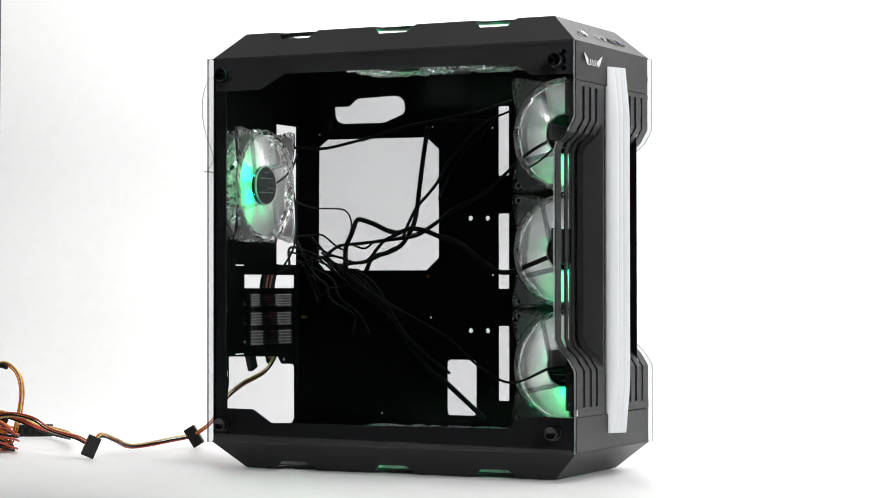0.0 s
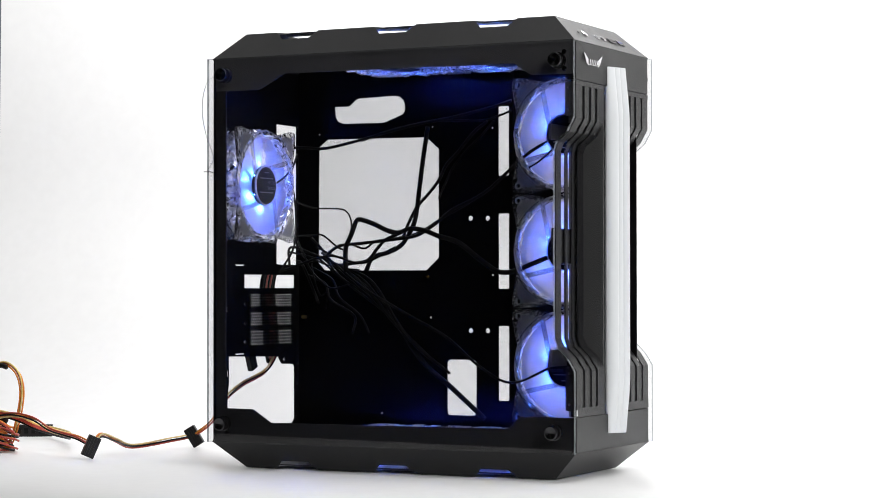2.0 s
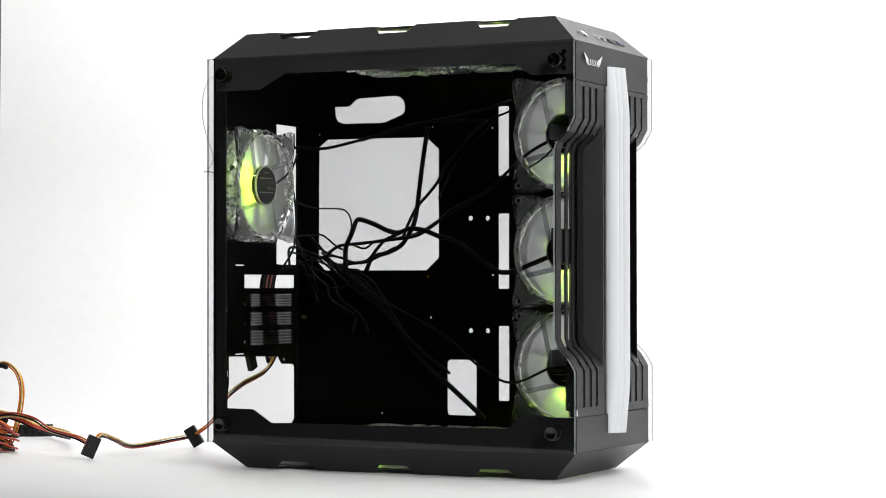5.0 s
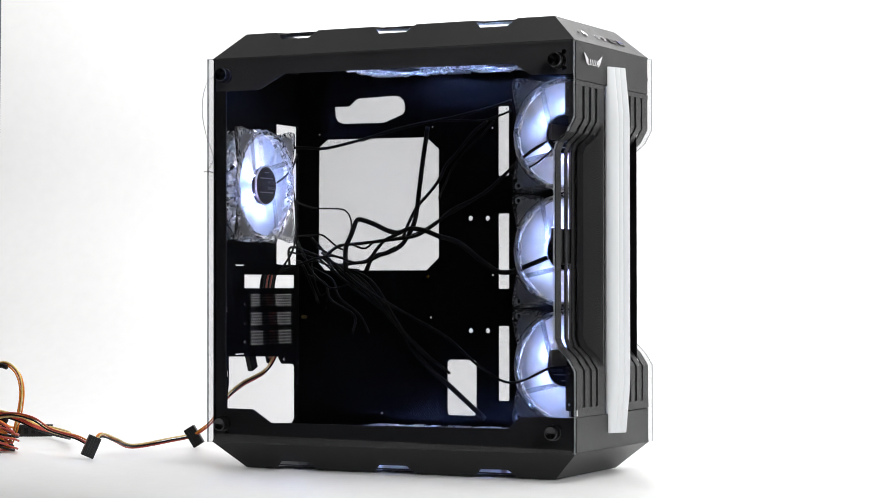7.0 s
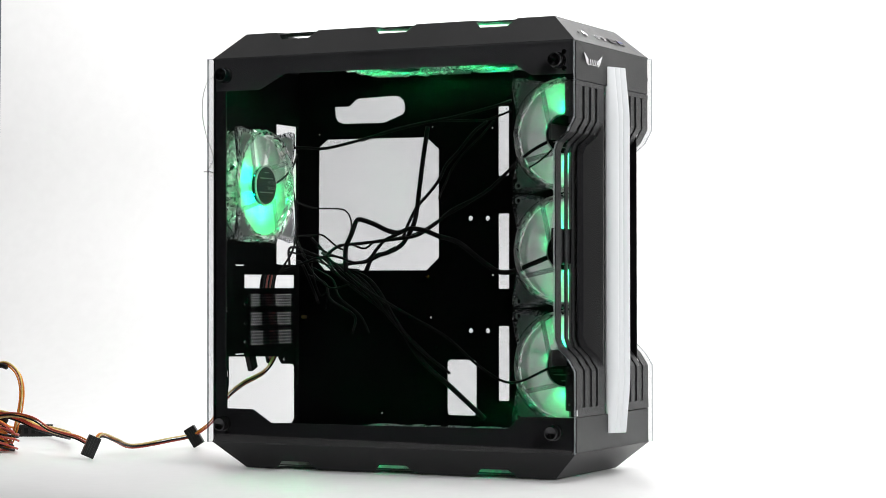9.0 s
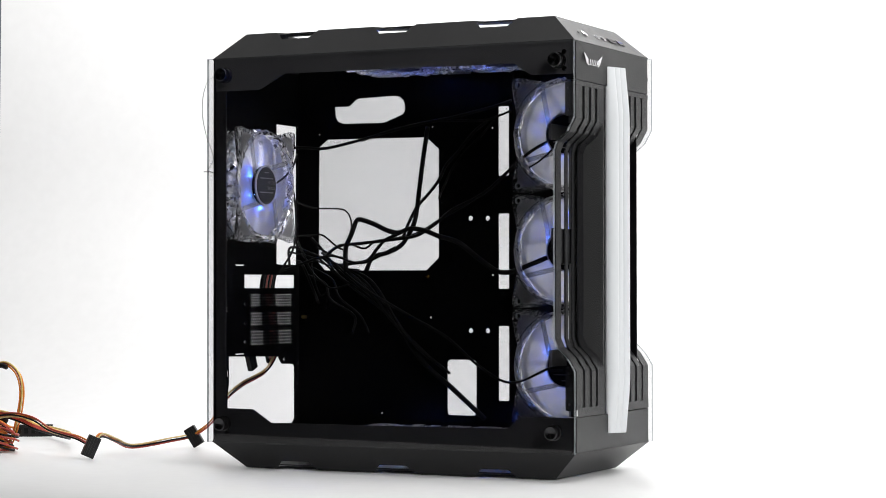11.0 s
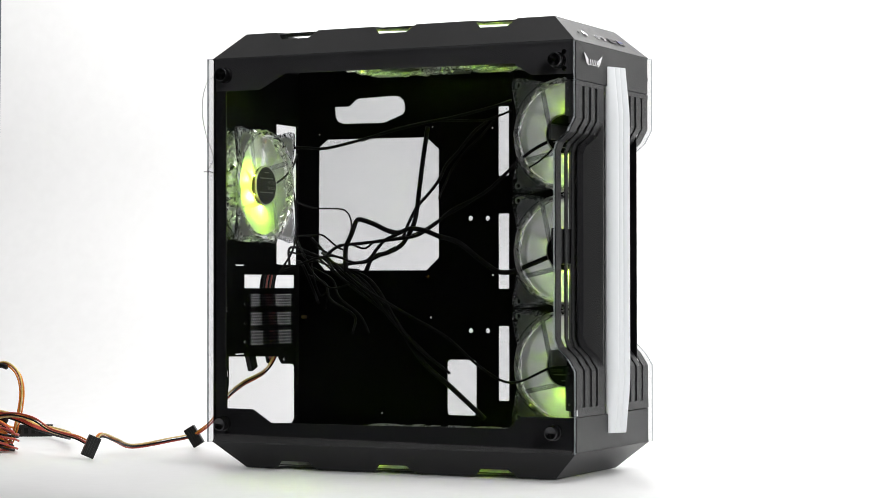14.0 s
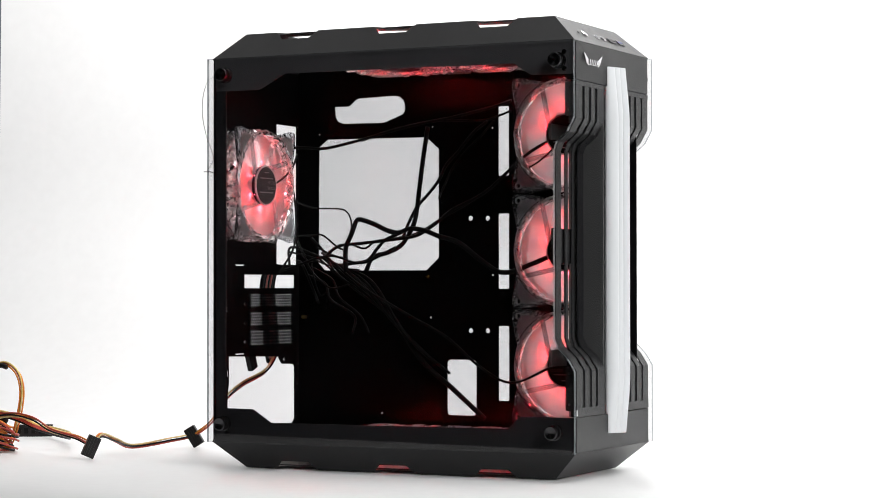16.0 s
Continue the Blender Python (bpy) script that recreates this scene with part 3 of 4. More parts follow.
    for y, tongue in ((0.1237, M_SOCKET), (0.1468, M_BLUE)):
        port = part("usb_port", plate(rect(-0.0078, 0.0078, -0.0036, 0.0036, 0.0006), [rect(-0.0064, 0.0064, -0.0025, 0.0025)], 0.0008, on_slope(y, mid)), M_SCREW, CASE, "usb port with a dark metal rim")
        part("tongue", plate(rect(-0.0055, 0.0055, -0.0002, 0.0016), [], 0.0008, on_slope(y, mid)), tongue, port)
        part("well", plate(rect(-0.0064, 0.0064, -0.0025, 0.0025), [], 0.0002, on_slope(y, mid)), M_SOCKET, port)


build_cap("top_cap", True)
build_cap("bottom_cap", False)
build_chassis()
build_front()
build_glass(-0.0062, "tinted glass side panel with polished edge")
build_glass(W + 0.0040, "tinted glass side panel with polished edge")
for fx, fy in ((0.05, 0.035), (D - 0.05, 0.035), (0.05, W - 0.035), (D - 0.05, W - 0.035)):
    part("foot", turned([(0, 0.0), (0.008, 0.0), (0.009, 0.0004), (0.009, 0.0010), (0, 0.0010)], 20, Matrix.Translation((fx, fy, -0.0010))), M_CABLE, CASE, "low black rubber foot")
CASE.location.z = 0.001

# ---------------------------------------------------------------- fans


def build_fan():
    """A clear 120 mm fan, its axis along z, motor side up: faceted ring, eight corner mounts, struts, hub, lights, rotor."""
    fan = thing("case_fan", "clear faceted case fan with milky blades and coloured lights", "fan", "case fans")
    rng = random.Random(4)
    n, rows = 84, 7
    bm = bmesh.new()
    grids = []
    for radius, amount in ((0.0578, 0.0030), (0.0548, 0.0010)):
        g = []
        for j in range(rows + 1):
            z = -0.0125 + 0.025 * j / rows
            ring = []
            for i in range(n):
                a = 2 * math.pi * (i + 0.5 * (j % 2)) / n
                r = radius + (amount * rng.uniform(-1, 1) if 0 < j < rows else 0)
                ring.append(bm.verts.new((r * math.cos(a), r * math.sin(a), z + (rng.uniform(-0.0010, 0.0010) if 0 < j < rows else 0))))
            g.append(ring)
        grids.append(g)
    for g in grids:
        for j in range(rows):
            for i in range(n):
                k = (i + 1) % n
                a, b, c, d = g[j][i], g[j][k], g[j + 1][k], g[j + 1][i]
                for tri in (((a, b, d), (b, c, d)) if j % 2 == 0 else ((a, b, c), (a, c, d))):
                    bm.faces.new(tri)
    for j in (0, rows):
        for i in range(n):
            k = (i + 1) % n
            bm.faces.new((grids[0][j][i], grids[0][j][k], grids[1][j][k], grids[1][j][i]))
    bmesh.ops.split_edges(bm, edges=bm.edges)
    frame_ring = part("frame_ring", bm, M_ACRYL, fan, "clear acrylic ring cut in small facets")
    # Lip rings at both faces, cut into small facets.
    for z, up in ((0.0100, 1), (-0.0100, -1)):
        bm = bmesh.new()
        g = []
        for j, r in enumerate((0.0530, 0.0530, 0.0548, 0.0566, 0.0586, 0.0586)):
            ring = []
            for i in range(60):
                a = 2 * math.pi * (i + 0.5 * (j % 2)) / 60
                h = 0.0 if j in (0, 5) else 0.0026 + (0.0022 * rng.uniform(-1, 1) if j in (2, 3) else -0.0008)
                rr = r + (0.0005 * rng.uniform(-1, 1) if j in (2, 3) else 0)
                ring.append(bm.verts.new((rr * math.cos(a), rr * math.sin(a), z + up * h)))
            g.append(ring)
        for a, b in zip(g, g[1:] + g[:1]):
            for i in range(60):
                k = (i + 1) % 60
                bm.faces.new((a[i], a[k], b[i]))
                bm.faces.new((a[k], b[k], b[i]))
        bmesh.ops.split_edges(bm, edges=bm.edges)
        part("lip", bm, M_ACRYL, frame_ring)
    arc = [(0.0580 * math.cos(radians(a)), 0.0580 * math.sin(radians(a))) for a in range(21, 70, 6)]
    out = arc + [(0.0272, 0.0558), (0.0390, 0.0580), (0.0500, 0.0602), (0.0555, 0.0598), (0.0588, 0.0588), (0.0598, 0.0555), (0.0602, 0.0500), (0.0580, 0.0390), (0.0558, 0.0272)]
    hole = disc(0.0525, 0.0525, 0.0022, 12)
    for z in (0.0095, -0.0125):
        for q in range(4):
            bm = plate(out, [hole], 0.003, Matrix.Translation((0, 0, z)))
            for r0 in (0.0602, 0.0622, 0.0642, 0.0662, 0.0682, 0.0702):
                span = [a for a in range(25, 66, 4) if r0 * max(math.cos(radians(a)), math.sin(radians(a))) < 0.0535 + 0.0001 * (20 - abs(a - 45))]
                if len(span) < 2:
                    continue
                band = [(r0 * math.cos(radians(a)), r0 * math.sin(radians(a))) for a in span] + [((r0 + 0.0006) * math.cos(radians(a)), (r0 + 0.0006) * math.sin(radians(a))) for a in reversed(span)]
                piece = plate(band, [], 0.0014, Matrix.Translation((0, 0, z + 0.003 if z > 0 else z - 0.0014)))
                me = bpy.data.meshes.new("ridge")
                for f in piece.faces:
                    f.material_index = 1
                piece.to_mesh(me)
                piece.free()
                bm.from_mesh(me)
                bpy.data.meshes.remove(me)
            bmesh.ops.transform(bm, matrix=pose(0, 0, 0, 0, 0, 90 * q), verts=bm.verts)
            rim = plate(disc(0.0525, 0.0525, 0.0036, 16), [disc(0.0525, 0.0525, 0.0026, 16)], 0.0012, pose(0, 0, z + 0.003 if z > 0 else z - 0.0012, 0, 0, 90 * q))
            for f in rim.faces:
                f.material_index = 1
            me = bpy.data.meshes.new("hole_rim")
            rim.to_mesh(me)
            rim.free()
            bm.from_mesh(me)
            bpy.data.meshes.remove(me)
            part("corner_mount", bm, [M_CLEAR, M_FROST], frame_ring, "clear ribbed corner with a screw hole")
    for q in range(4):
        bm = block(0.0120, 0.0530, -0.0026, 0.0026, 0.0088, 0.0106, 0.0004)
        bmesh.ops.transform(bm, matrix=pose(0, 0, 0, 0, 0, 90 * q + 12) @ Matrix.Translation((0, 0.0160, 0)), verts=bm.verts)
        part("strut", bm, M_STRUT, fan)
    hub = part("hub", turned([(0, 0.0125), (0.0190, 0.0125), (0.0198, 0.0120), (0.0198, 0.0092), (0, 0.0092)], 48), M_HUB, fan, "black motor hub with a printed sticker")
    part("hub_ring", turned([(0.0199, 0.0121), (0.0214, 0.0121), (0.0217, 0.0116), (0.0217, 0.0108), (0.0199, 0.0108), (0.0199, 0.0121)], 48), M_FROST, hub, "frosted clear ring round the hub")
    for k, (y, wide) in enumerate(((0.0072, 0.026), (-0.0078, 0.026), (-0.0140, 0.009))):
        part("print_line", block(y - 0.0006, y + 0.0006, -wide / 2, wide / 2, 0.01252, 0.01262), M_PRINT, hub)
    for words, y, size in (("MODEL", 0.0010, 0.0046), ("DC12V", -0.0050, 0.0046)):
        text = bpy.data.curves.new("lettering", "FONT")
        text.body, text.size = words, size
        text.materials.append(M_PRINT)
        t = new("lettering", text)
        t.parent, t.matrix_basis = hub, pose(0, 0, 0.01258, 0, 0, -90) @ Matrix.Translation((-0.0165, y, 0))
    core = part("motor_core", turned([(0, 0.0091), (0.0187, 0.0091), (0.0187, 0.0054), (0.0150, 0.0054), (0.0150, -0.0115), (0, -0.0115)], 64), M_HUB, fan)
    # Added skirt: keeps the light down on the blades.
    part("light_skirt", turned([(0.0185, 0.0091), (0.0212, 0.0091), (0.0214, 0.0095), (0.0210, 0.0104), (0.0185, 0.0106), (0.0185, 0.0091)], 48), M_HUB, core)
    films = []
    for i in range(LEDS):
        bm = block(0.01925, 0.01930, -0.0001, 0.0001, 0.0072, 0.0090)
        bmesh.ops.transform(bm, matrix=pose(0, 0, 0, 0, 0, 240 + 60 * i), verts=bm.verts)
        part("led", bm, M_LED, core, "white light chip")
        # Added walls beside each chip: stop light leaking through neighbouring film colours.
        for y0, y1 in ((-0.0004, -0.00013), (0.00013, 0.0004)):
            bm = block(0.0186, 0.01933, y0, y1, 0.0056, 0.0091)
            bmesh.ops.transform(bm, matrix=pose(0, 0, 0, 0, 0, 240 + 60 * i), verts=bm.verts)
            part("blinker", bm, M_HUB, core)
        # The films are added: they stand in for the lights' own colour change.
        if not films:
            bm = bmesh.new()
            rings = [[bm.verts.new((0.01934 * math.cos(radians(a)), 0.01934 * math.sin(radians(a)), z)) for a in range(int(14 * SLOT) + 1)] for z in (0.0056, 0.0110)]
            for k in range(int(14 * SLOT)):
                bm.faces.new((rings[0][k], rings[0][k + 1], rings[1][k + 1], rings[1][k]))
            films.append(part("colour_film", bm, M_GEL, fan, "added turning colour film in place of a light changing colour"))
        else:
            films.append(new("colour_film", films[0].data))
            films[-1].parent = fan
        films[-1].matrix_basis = pose(0, 0, 0, 0, 0, 240 + 60 * i)
    rotor = part("rotor", turned([(0.0160, 0.0045), (0.0200, 0.0045), (0.0205, 0.0035), (0.0205, -0.0118), (0.0160, -0.0118), (0.0160, 0.0045)], 40), M_MILK, fan, "milky plastic rotor turning fast", True)
    blade = None
    for k in range(9):
        if blade is None:
            bm = bmesh.new()
            g = []
            for j in range(6):
                r = 0.0200 + 0.0340 * j / 5
                g.append([bm.verts.new((r * math.cos(t), r * math.sin(t), 0.0000 + 0.0055 * i / 5 + 0.0012 * math.sin(math.pi * i / 5))) for i in range(6) for t in [radians(-23 + 46 * i / 5 + 8 * (j / 5) ** 1.5)]])
            for j in range(5):
                for i in range(5):
                    bm.faces.new((g[j][i], g[j][i + 1], g[j + 1][i + 1], g[j + 1][i]))
            blade = part("blade", bm, M_MILK, rotor, "", True)
        else:
            b = new("blade", blade.data)
            b.parent = rotor
            b.matrix_basis = pose(0, 0, 0, 0, 0, 40 * k)
    return fan


FAN_POSES = [
    pose(0.0150, 0.0640, 0.2960, 0, 90, 0),
    *[axes((0.3360, 0.1600, z + 0.001), (0, 0, 1), (-1, 0, 0), (0, -1, 0)) for z in FAN_Z],
    *[pose(x, 0.0950, 0.4278, 180, 0, 0) for x in (0.172, 0.293)],
    *[pose(x, 0.0950, 0.0275, 0, 0, 0) for x in (0.172, 0.293)],
]
FIRST = build_fan()
FIRST.matrix_basis = FAN_POSES[0]
FANS = [FIRST] + [copy_thing(FIRST, m) for m in FAN_POSES[1:]]

# ---------------------------------------------------------------- cables and connectors

def hang(line, size, flat=1.0):
    tagged(cable("fan_cable", line, size, M_CABLE, flat=flat), "thin black fan cable hanging inside the case", "cable", "loose cables in the case")


hang([(-0.0061, 0.16, 0.3427), (0.0168, 0.164, 0.3423), (0.0442, 0.16, 0.3406), (0.0739, 0.164, 0.3462), (0.1181, 0.16, 0.355), (0.1573, 0.164, 0.3638), (0.2, 0.16, 0.3693), (0.2448, 0.164, 0.3788), (0.2697, 0.16, 0.3847)], 0.0013, 1.3)
hang([(0.0885, 0.163, 0.3475), (0.1282, 0.167, 0.3601), (0.185, 0.163, 0.3664), (0.2301, 0.167, 0.3651), (0.2519, 0.163, 0.3689), (0.2665, 0.167, 0.3746)], 0.0013)
hang([(0.1719, 0.158, 0.3599), (0.1644, 0.162, 0.3269), (0.1617, 0.158, 0.2933), (0.1569, 0.162, 0.2723), (0.1541, 0.158, 0.2539), (0.139, 0.162, 0.2347), (0.1259, 0.158, 0.2262), (0.103, 0.162, 0.2203), (0.0968, 0.158, 0.2056)], 0.0017, 1.5)
hang([(0.2395, 0.164, 0.364), (0.2216, 0.168, 0.3528), (0.2047, 0.164, 0.3319), (0.1893, 0.168, 0.3192), (0.1818, 0.164, 0.3022), (0.1668, 0.168, 0.2875), (0.1552, 0.164, 0.2736), (0.1428, 0.168, 0.2556), (0.138, 0.164, 0.2396)], 0.0015, 1.2)
hang([(0.247, 0.165, 0.3644), (0.2305, 0.169, 0.3496), (0.215, 0.165, 0.3341), (0.1969, 0.169, 0.3167), (0.188, 0.165, 0.2961), (0.1792, 0.169, 0.2831)], 0.0011)
hang([(0.0765, 0.149, 0.2044), (0.0743, 0.153, 0.2302), (0.0835, 0.149, 0.2455), (0.0869, 0.153, 0.259), (0.0947, 0.149, 0.2613), (0.1078, 0.153, 0.2569), (0.1273, 0.149, 0.2492), (0.1389, 0.153, 0.2467), (0.1547, 0.149, 0.2507), (0.1696, 0.153, 0.2488), (0.1892, 0.149, 0.2424), (0.2113, 0.153, 0.235), (0.2384, 0.149, 0.2168), (0.2563, 0.153, 0.2048), (0.2744, 0.149, 0.2041), (0.2953, 0.153, 0.2118), (0.3215, 0.149, 0.221)], 0.0018, 1.5)
hang([(-0.0012, 0.164, 0.2863), (0.0285, 0.16, 0.2756), (0.0597, 0.164, 0.274), (0.0733, 0.16, 0.2687), (0.0753, 0.164, 0.2552), (0.0733, 0.16, 0.2396), (0.0689, 0.164, 0.223)], 0.0009)
hang([(0.0346, 0.158, 0.2319), (0.0537, 0.162, 0.2231), (0.0701, 0.158, 0.2199)], 0.001)
hang([(0.0473, 0.152, 0.2206), (0.0642, 0.156, 0.2329), (0.0945, 0.152, 0.2356), (0.127, 0.156, 0.239), (0.1599, 0.152, 0.2428), (0.1789, 0.156, 0.2536), (0.2038, 0.152, 0.27), (0.2286, 0.156, 0.2817), (0.2516, 0.152, 0.2942), (0.2714, 0.156, 0.313), (0.296, 0.152, 0.3299), (0.3168, 0.156, 0.3413)], 0.0015, 1.2)
hang([(0.0747, 0.16, 0.2359), (0.0914, 0.164, 0.2303), (0.1076, 0.16, 0.238), (0.1297, 0.164, 0.2409), (0.1592, 0.16, 0.2466), (0.1844, 0.164, 0.261), (0.22, 0.16, 0.2772)], 0.0012)
hang([(0.0536, 0.156, 0.2107), (0.0761, 0.16, 0.2137), (0.0993, 0.156, 0.2172), (0.1096, 0.16, 0.23), (0.1215, 0.156, 0.239), (0.1387, 0.16, 0.2469)], 0.0015, 1.3)
hang([(0.2742, 0.15, 0.3043), (0.2886, 0.154, 0.3112), (0.3065, 0.15, 0.3194), (0.3209, 0.154, 0.3328)], 0.001)
hang([(0.046, 0.150, 0.226), (0.096, 0.149, 0.189), (0.152, 0.148, 0.159), (0.200, 0.146, 0.135), (0.240, 0.145, 0.104), (0.277, 0.144, 0.088), (0.320, 0.143, 0.104)], 0.0014, 1.0)
hang([(0.065, 0.155, 0.212), (0.119, 0.158, 0.168), (0.163, 0.160, 0.110), (0.199, 0.162, 0.080), (0.236, 0.165, 0.048)], 0.0017, 1.6)
hang([(0.005, 0.150, 0.212), (0.005, 0.153, 0.232), (0.035, 0.157, 0.223), (0.072, 0.160, 0.208)], 0.0014, 1.0)
hang([(0.016, 0.110, 0.204), (0.027, 0.122, 0.232), (0.022, 0.135, 0.269), (0.009, 0.148, 0.312), (0.009, 0.160, 0.332)], 0.0012, 1.0)
hang([(0.137, 0.150, 0.231), (0.099, 0.143, 0.214), (0.061, 0.137, 0.222), (0.008, 0.130, 0.206)], 0.0014, 1.0)
hang([(0.026, 0.085, 0.299), (0.023, 0.110, 0.308), (0.018, 0.135, 0.320), (0.009, 0.160, 0.335)], 0.0012, 1.0)
RUN = [(-0.008, 0.149, 0.118), (-0.012, 0.128, 0.094), (-0.014, 0.081, 0.081), (-0.016, 0.050, 0.066), (-0.120, 0.190, 0.033), (-0.174, 0.235, 0.013), (-0.185, 0.200, 0.008), (-0.202, 0.150, 0.004), (-0.190, 0.100, 0.014), (-0.182, 0.060, 0.023), (-0.185, 0.045, 0.014), (-0.208, 0.050, 0.020), (-0.250, 0.060, 0.026), (-0.277, 0.065, 0.037), (-0.312, 0.070, 0.041), (-0.352, 0.075, 0.035)]
LOOP = [(-0.364, 0.100, 0.095), (-0.345, 0.100, 0.100), (-0.327, 0.100, 0.089), (-0.321, 0.100, 0.067), (-0.327, 0.100, 0.034), (-0.341, 0.100, 0.004), (-0.363, 0.100, 0.003)]
THIN = [(-0.046, 0.060, 0.311), (-0.037, 0.060, 0.326), (-0.046, 0.060, 0.351), (-0.051, 0.060, 0.376), (-0.048, 0.060, 0.400), (-0.037, 0.060, 0.413)]
TANGLE = thing("cable_tangle", "tangle of thin black cables hanging behind the empty board area", "cable")
for k in range(9):
    rng = random.Random(100 + k)
    x, z = rng.uniform(0.006, 0.03), rng.uniform(0.19, 0.25)
    line = [(x, rng.uniform(0.135, 0.165), z)]
    for step in range(4):
        x += rng.uniform(0.008, 0.026) if k % 3 else rng.uniform(-0.014, 0.016)
        z += rng.uniform(-0.024, 0.006)
        line.append((max(x, 0.006), rng.uniform(0.145, 0.168), max(z, 0.06)))
    cable("strand", line, rng.uniform(0.0008, 0.0017), M_CABLE, TANGLE)
for k in range(5):
    rng = random.Random(200 + k)
    line = [(0.030 + 0.01 * k, 0.160, 0.225 - 0.004 * k), (0.075 + 0.008 * k, 0.156, 0.192), (0.125 + 0.006 * k, 0.155, 0.158 - 0.006 * k), (0.150 + 0.012 * k, 0.158, 0.128 - 0.008 * k)]
    cable("strand", line, rng.uniform(0.0012, 0.0022), M_CABLE, TANGLE)
HARNESS = thing("power_cable", "multicoloured power cable with black plugs lying on the table", "cable")
for k, mat in enumerate((M_BEIGE, M_CABLE, M_RED, M_ORANGE)):
    rng = random.Random(k)
    line = []
    for i, p in enumerate(RUN):
        turn = radians((0, 0, 0, 0, 0, 0, 0, 20, 40, 70, 100, 130, 160, 180, 190, 190)[i] + 90 * k)
        line.append(Vector(p) + Vector((0.0010 * math.sin(turn), 0.0016 * math.sin(turn), 0.0028 + 0.0020 * math.cos(turn) + 0.0006 * rng.uniform(-1, 1))))
    cable("wire", line, 0.00095, mat, HARNESS)
for k in range(7):
    y = 0.155 + 0.0040 * k
    cable("wire", [(-0.030, y + 0.004, 0.214), (-0.034, y, 0.186), (-0.030, y + 0.002 * (k % 3), 0.150), (-0.026, y - 0.004, 0.122), (-0.016, 0.140, 0.106)], 0.0024, M_RED if k in (2, 4) else M_CABLE, HARNESS)
for p, turn, tilt in ((RUN[5], 20, -32), (RUN[10], 48, 24)):
    plug = part("plug", block(-0.0068, 0.0068, -0.0042, 0.0042, -0.0118, 0.0118, 0.0008), M_SOCKET, HARNESS, "flat black power plug")
    plug.matrix_basis = Matrix.Translation((p[0], p[1], 0.0135)) @ pose(0, 0, 0, 0, tilt, turn)
    for s in range(3):
        ridge = part("ridge", block(-0.0036 + 0.003 * s, -0.0024 + 0.003 * s, -0.0052, -0.0044, -0.010, 0.010), M_SOCKET, plug)
spare = part("spare_plug", block(-0.003, 0.003, -0.0062, 0.0062, -0.009, 0.009, 0.0006), M_SOCKET, HARNESS, "small black plug hanging from the wires")
spare.matrix_basis = pose(-0.014, 0.101, 0.1075, 22, 0, 0)
COIL = thing("cable_coil", "loose coil of orange, red and black power wires on the table", "cable")
for k, mat in enumerate((M_ORANGE, M_RED, M_YELLOW, M_ORANGE)):
    cable("wire", [Vector(p) + Vector((0.0016 * (k - 1.5), 0.0010 * (k % 2), 0.0012 * (k % 3))) for p in LOOP], 0.0010, mat, COIL)
for k in range(22):
    rng = random.Random(40 + k)
    z = 0.002 + 0.0016 * k
    tip = -0.336 + 0.017 * rng.random()
    line = [(-0.43, 0.05 + 0.03 * rng.random(), max(z + 0.02 * rng.uniform(-1, 1), 0.003)), (-0.375, 0.06 + 0.02 * rng.random(), max(z + 0.012 * rng.uniform(-1, 1), 0.003)), (tip - 0.012, 0.07, max(z + 0.008 * rng.uniform(-1, 1), 0.003)), (tip, 0.085, max(z - 0.006, 0.003)), (tip - 0.014, 0.105, max(z - 0.008, 0.003)), (-0.39, 0.11, max(z + 0.014 * rng.uniform(-1, 1), 0.003))]
    cable("wire", line, 0.0012, (M_RED, M_ORANGE, M_CABLE, M_ORANGE, M_RED, M_ORANGE)[k % 6], COIL)
for k in range(4):
    line = [(-0.40, 0.085, 0.040 + 0.003 * k), (-0.345, 0.087, 0.041 + 0.002 * k), (-0.315, 0.089, 0.035 + 0.002 * k), (-0.290, 0.090, 0.026 + 0.002 * k), (-0.300, 0.16, 0.012 + 0.002 * k), (-0.36, 0.24, 0.008 + 0.002 * k), (-0.43, 0.30, 0.008 + 0.002 * k)]
    cable("wire", line, 0.0013, (M_CABLE, M_RED, M_RED, M_YELLOW)[k], COIL)
cable("wrap", [(-0.3642, 0.085, 0.0304), (-0.3497, 0.085, 0.0347), (-0.3384, 0.085, 0.0375), (-0.332, 0.085, 0.0371)], 0.0055, M_CABLE, COIL, 1.0, "black tape round the wires")
cable("wrap", [(-0.3568, 0.098, 0.0963), (-0.3487, 0.098, 0.0983), (-0.3406, 0.098, 0.0965)], 0.0030, M_CABLE, COIL, 1.0, "black tape round the wires")
FAR_PLUG = thing("drive_plug", "dark power plug with wires lying further back on the table", "plug")
body = part("body", block(-0.024, 0.024, -0.006, 0.006, 0.0, 0.015, 0.001), M_SOCKET, FAR_PLUG)
for k in range(5):
    part("slot", block(-0.020 + 0.009 * k, -0.015 + 0.009 * k, -0.0066, -0.0058, 0.004, 0.011), M_CABLE, body)
FAR_PLUG.matrix_basis = pose(-0.466, 0.315, 0.0, 0, 0, 32)
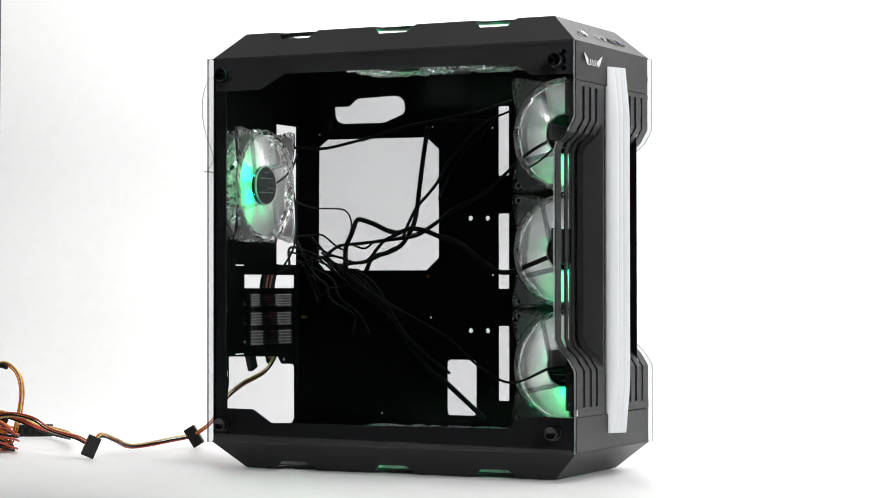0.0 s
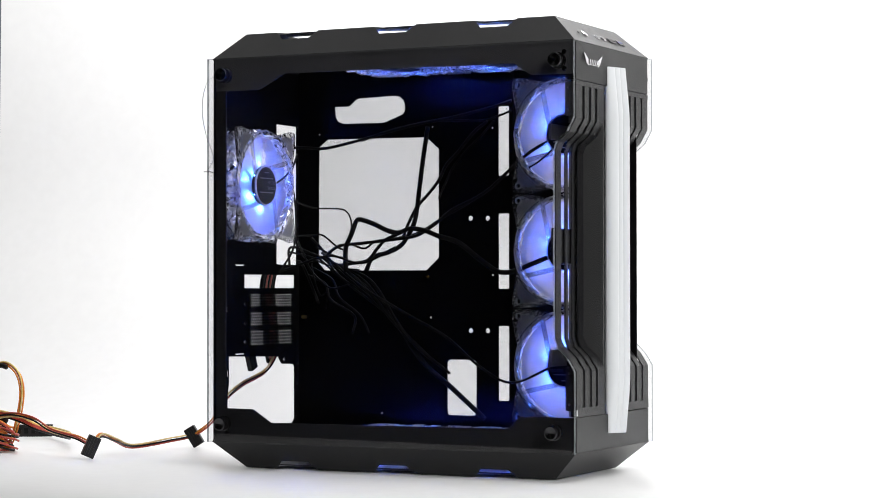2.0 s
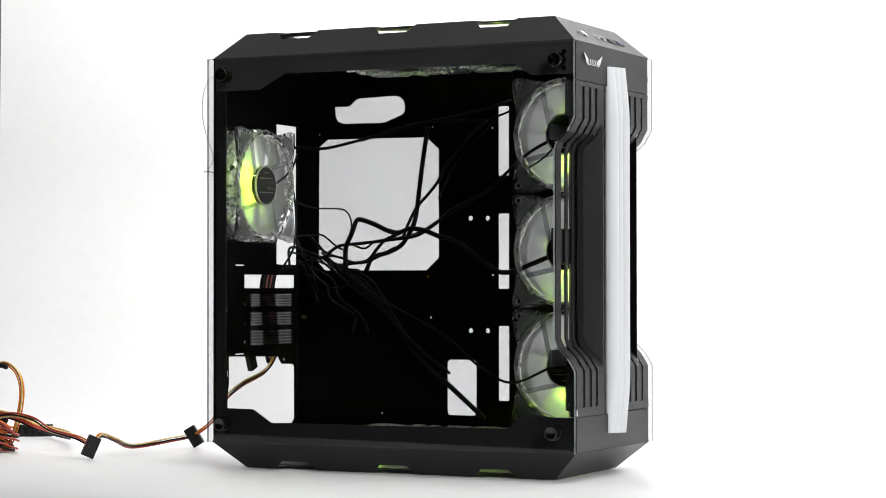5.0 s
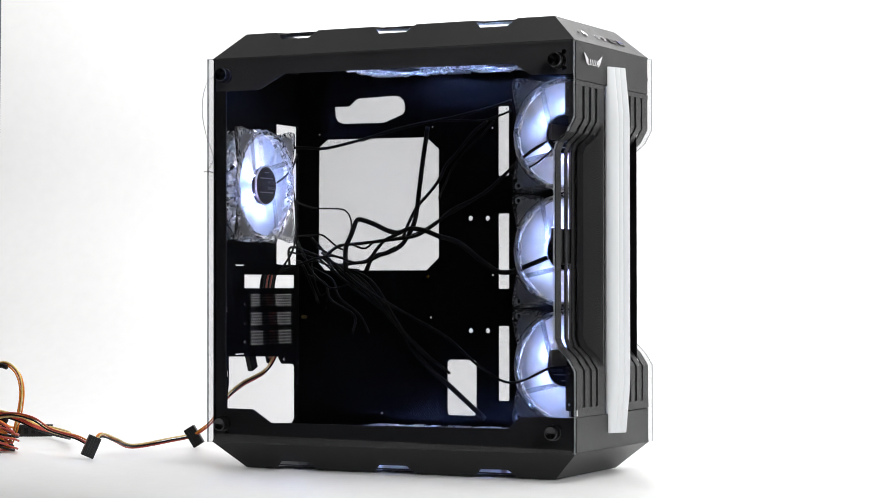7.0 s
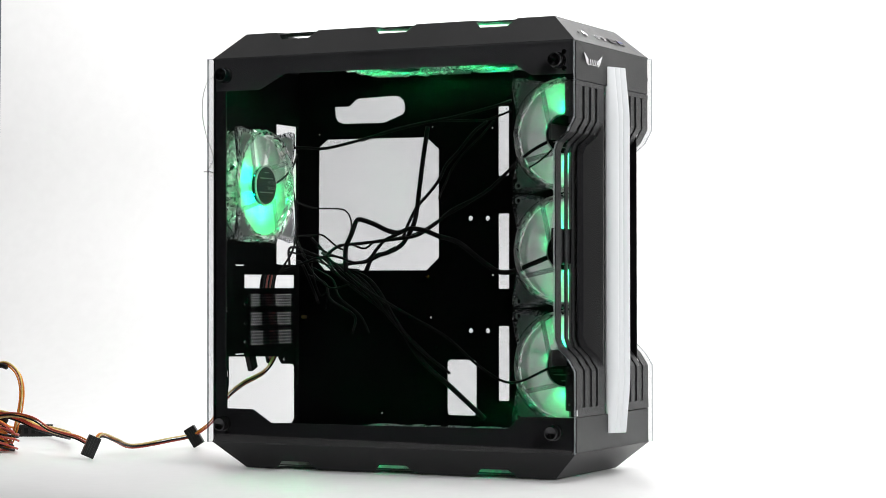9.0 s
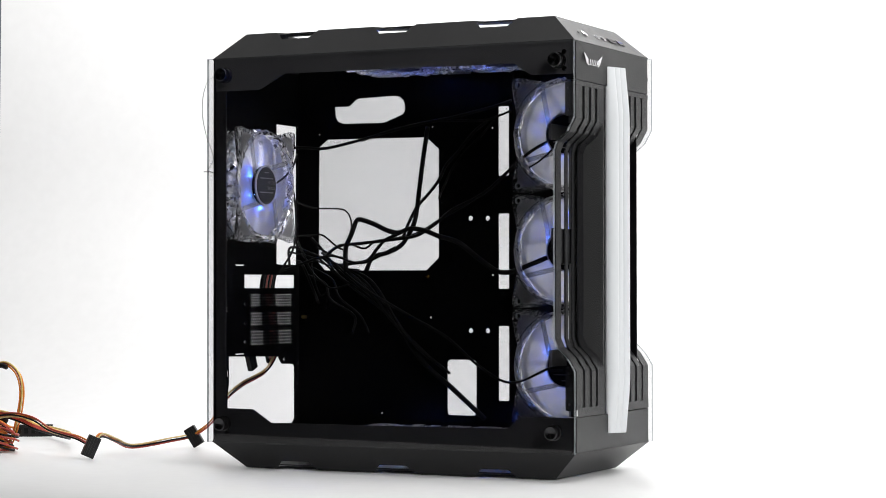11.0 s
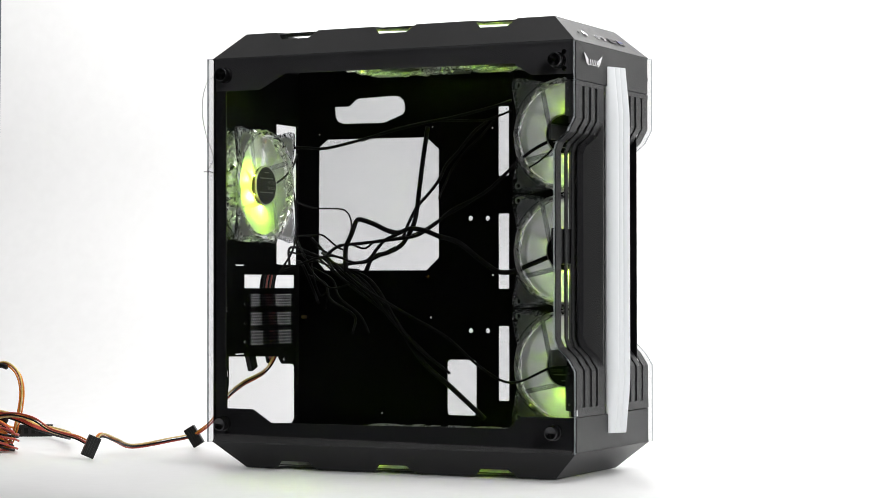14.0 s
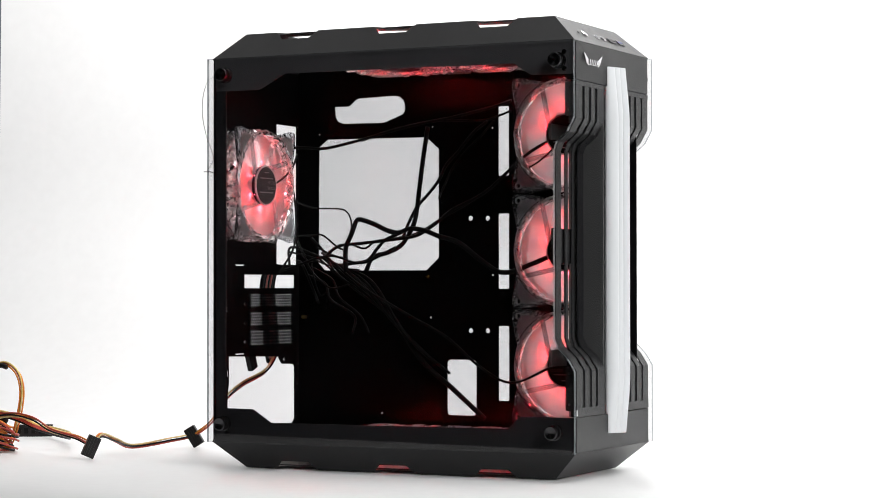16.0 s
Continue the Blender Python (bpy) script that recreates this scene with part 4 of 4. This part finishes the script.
cable("thin_wire_end", [(-0.0487, 0.06, 0.3115), (-0.0415, 0.06, 0.3113), (-0.0337, 0.06, 0.3099)], 0.0007, M_WIREGREY, CASE)
cable("thin_wire", [(0.002, 0.06, 0.417)] + THIN[::-1], 0.0004, M_WIREGREY, CASE, 1.0, "thin grey wire hanging behind the case")

# Dark upright added for an unidentified dark strip at the left rim.
UPRIGHT = thing("dark_upright", "dark grey upright standing in for an unidentified dark strip", "stand")
part("pole", turned([(0, 0), (0.009, 0), (0.009, 1.2), (0, 1.2)], 20), M_STEELPOLE, UPRIGHT)
part("foot", turned([(0, 0), (0.012, 0), (0.012, 0.004), (0.010, 0.010), (0, 0.010)], 20), M_CABLE, UPRIGHT)
UPRIGHT.matrix_basis = pose(-0.570, 0.36, 0.0, 0, 0.57, 0)

# ---------------------------------------------------------------- what moves
# When each colour of the lights sets in, from the first green on; the last red comes in all at once.
ONSETS = [-0.20, 1.10, 2.33, 3.55, 4.82, 6.10, 7.30, 8.52, 9.78, 11.03, 12.28, 13.62, 14.83, 15.87]


def film_turn(t, place):
    """How many colours a film has passed at time t; place: its light's turn in the chase round the hub."""
    n = max(i for i, t0 in enumerate(ONSETS) if t >= t0)
    since = t - ONSETS[n]
    if n == 13:
        return n + 0.55 + 0.37 * 0.40
    on = 0.04 + 0.11 * place
    return n + float(np.interp(since, (0.0, on, on + 0.10, max(on + 0.12, 0.72), 0.95, 1.16, 1.24), (0.04, 0.10, 0.45, 0.55, 0.74, 0.85, 0.92)))


def motions():
    """The rotors turn fast, and the added colour films turn slowly before the lights, which come on one after another.
    """
    for k, fan in enumerate(FANS):
        first = (0, 5, 5, 5, 3, 3, 5, 5)[k]
        films = [ob for ob in fan.children if ob.name.startswith("colour_film")]
        films.sort(key=lambda ob: (math.degrees(ob.matrix_basis.to_euler().z) - 240) % 360 // 30)
        for i, ob in enumerate(films):
            walk(ob, [(j / 10, pose(0, 0, 0, 0, 0, 240 + 60 * i - SLOT * film_turn(j / 10, (i - first) % LEDS))) for j in range(161)])
        for ob in fan.children:
            if ob.name.startswith("rotor"):
                walk(ob, [(i / 10, pose(0, 0, 0, 0, 0, 11 * k + 73 * i)) for i in range(161)])


motions()
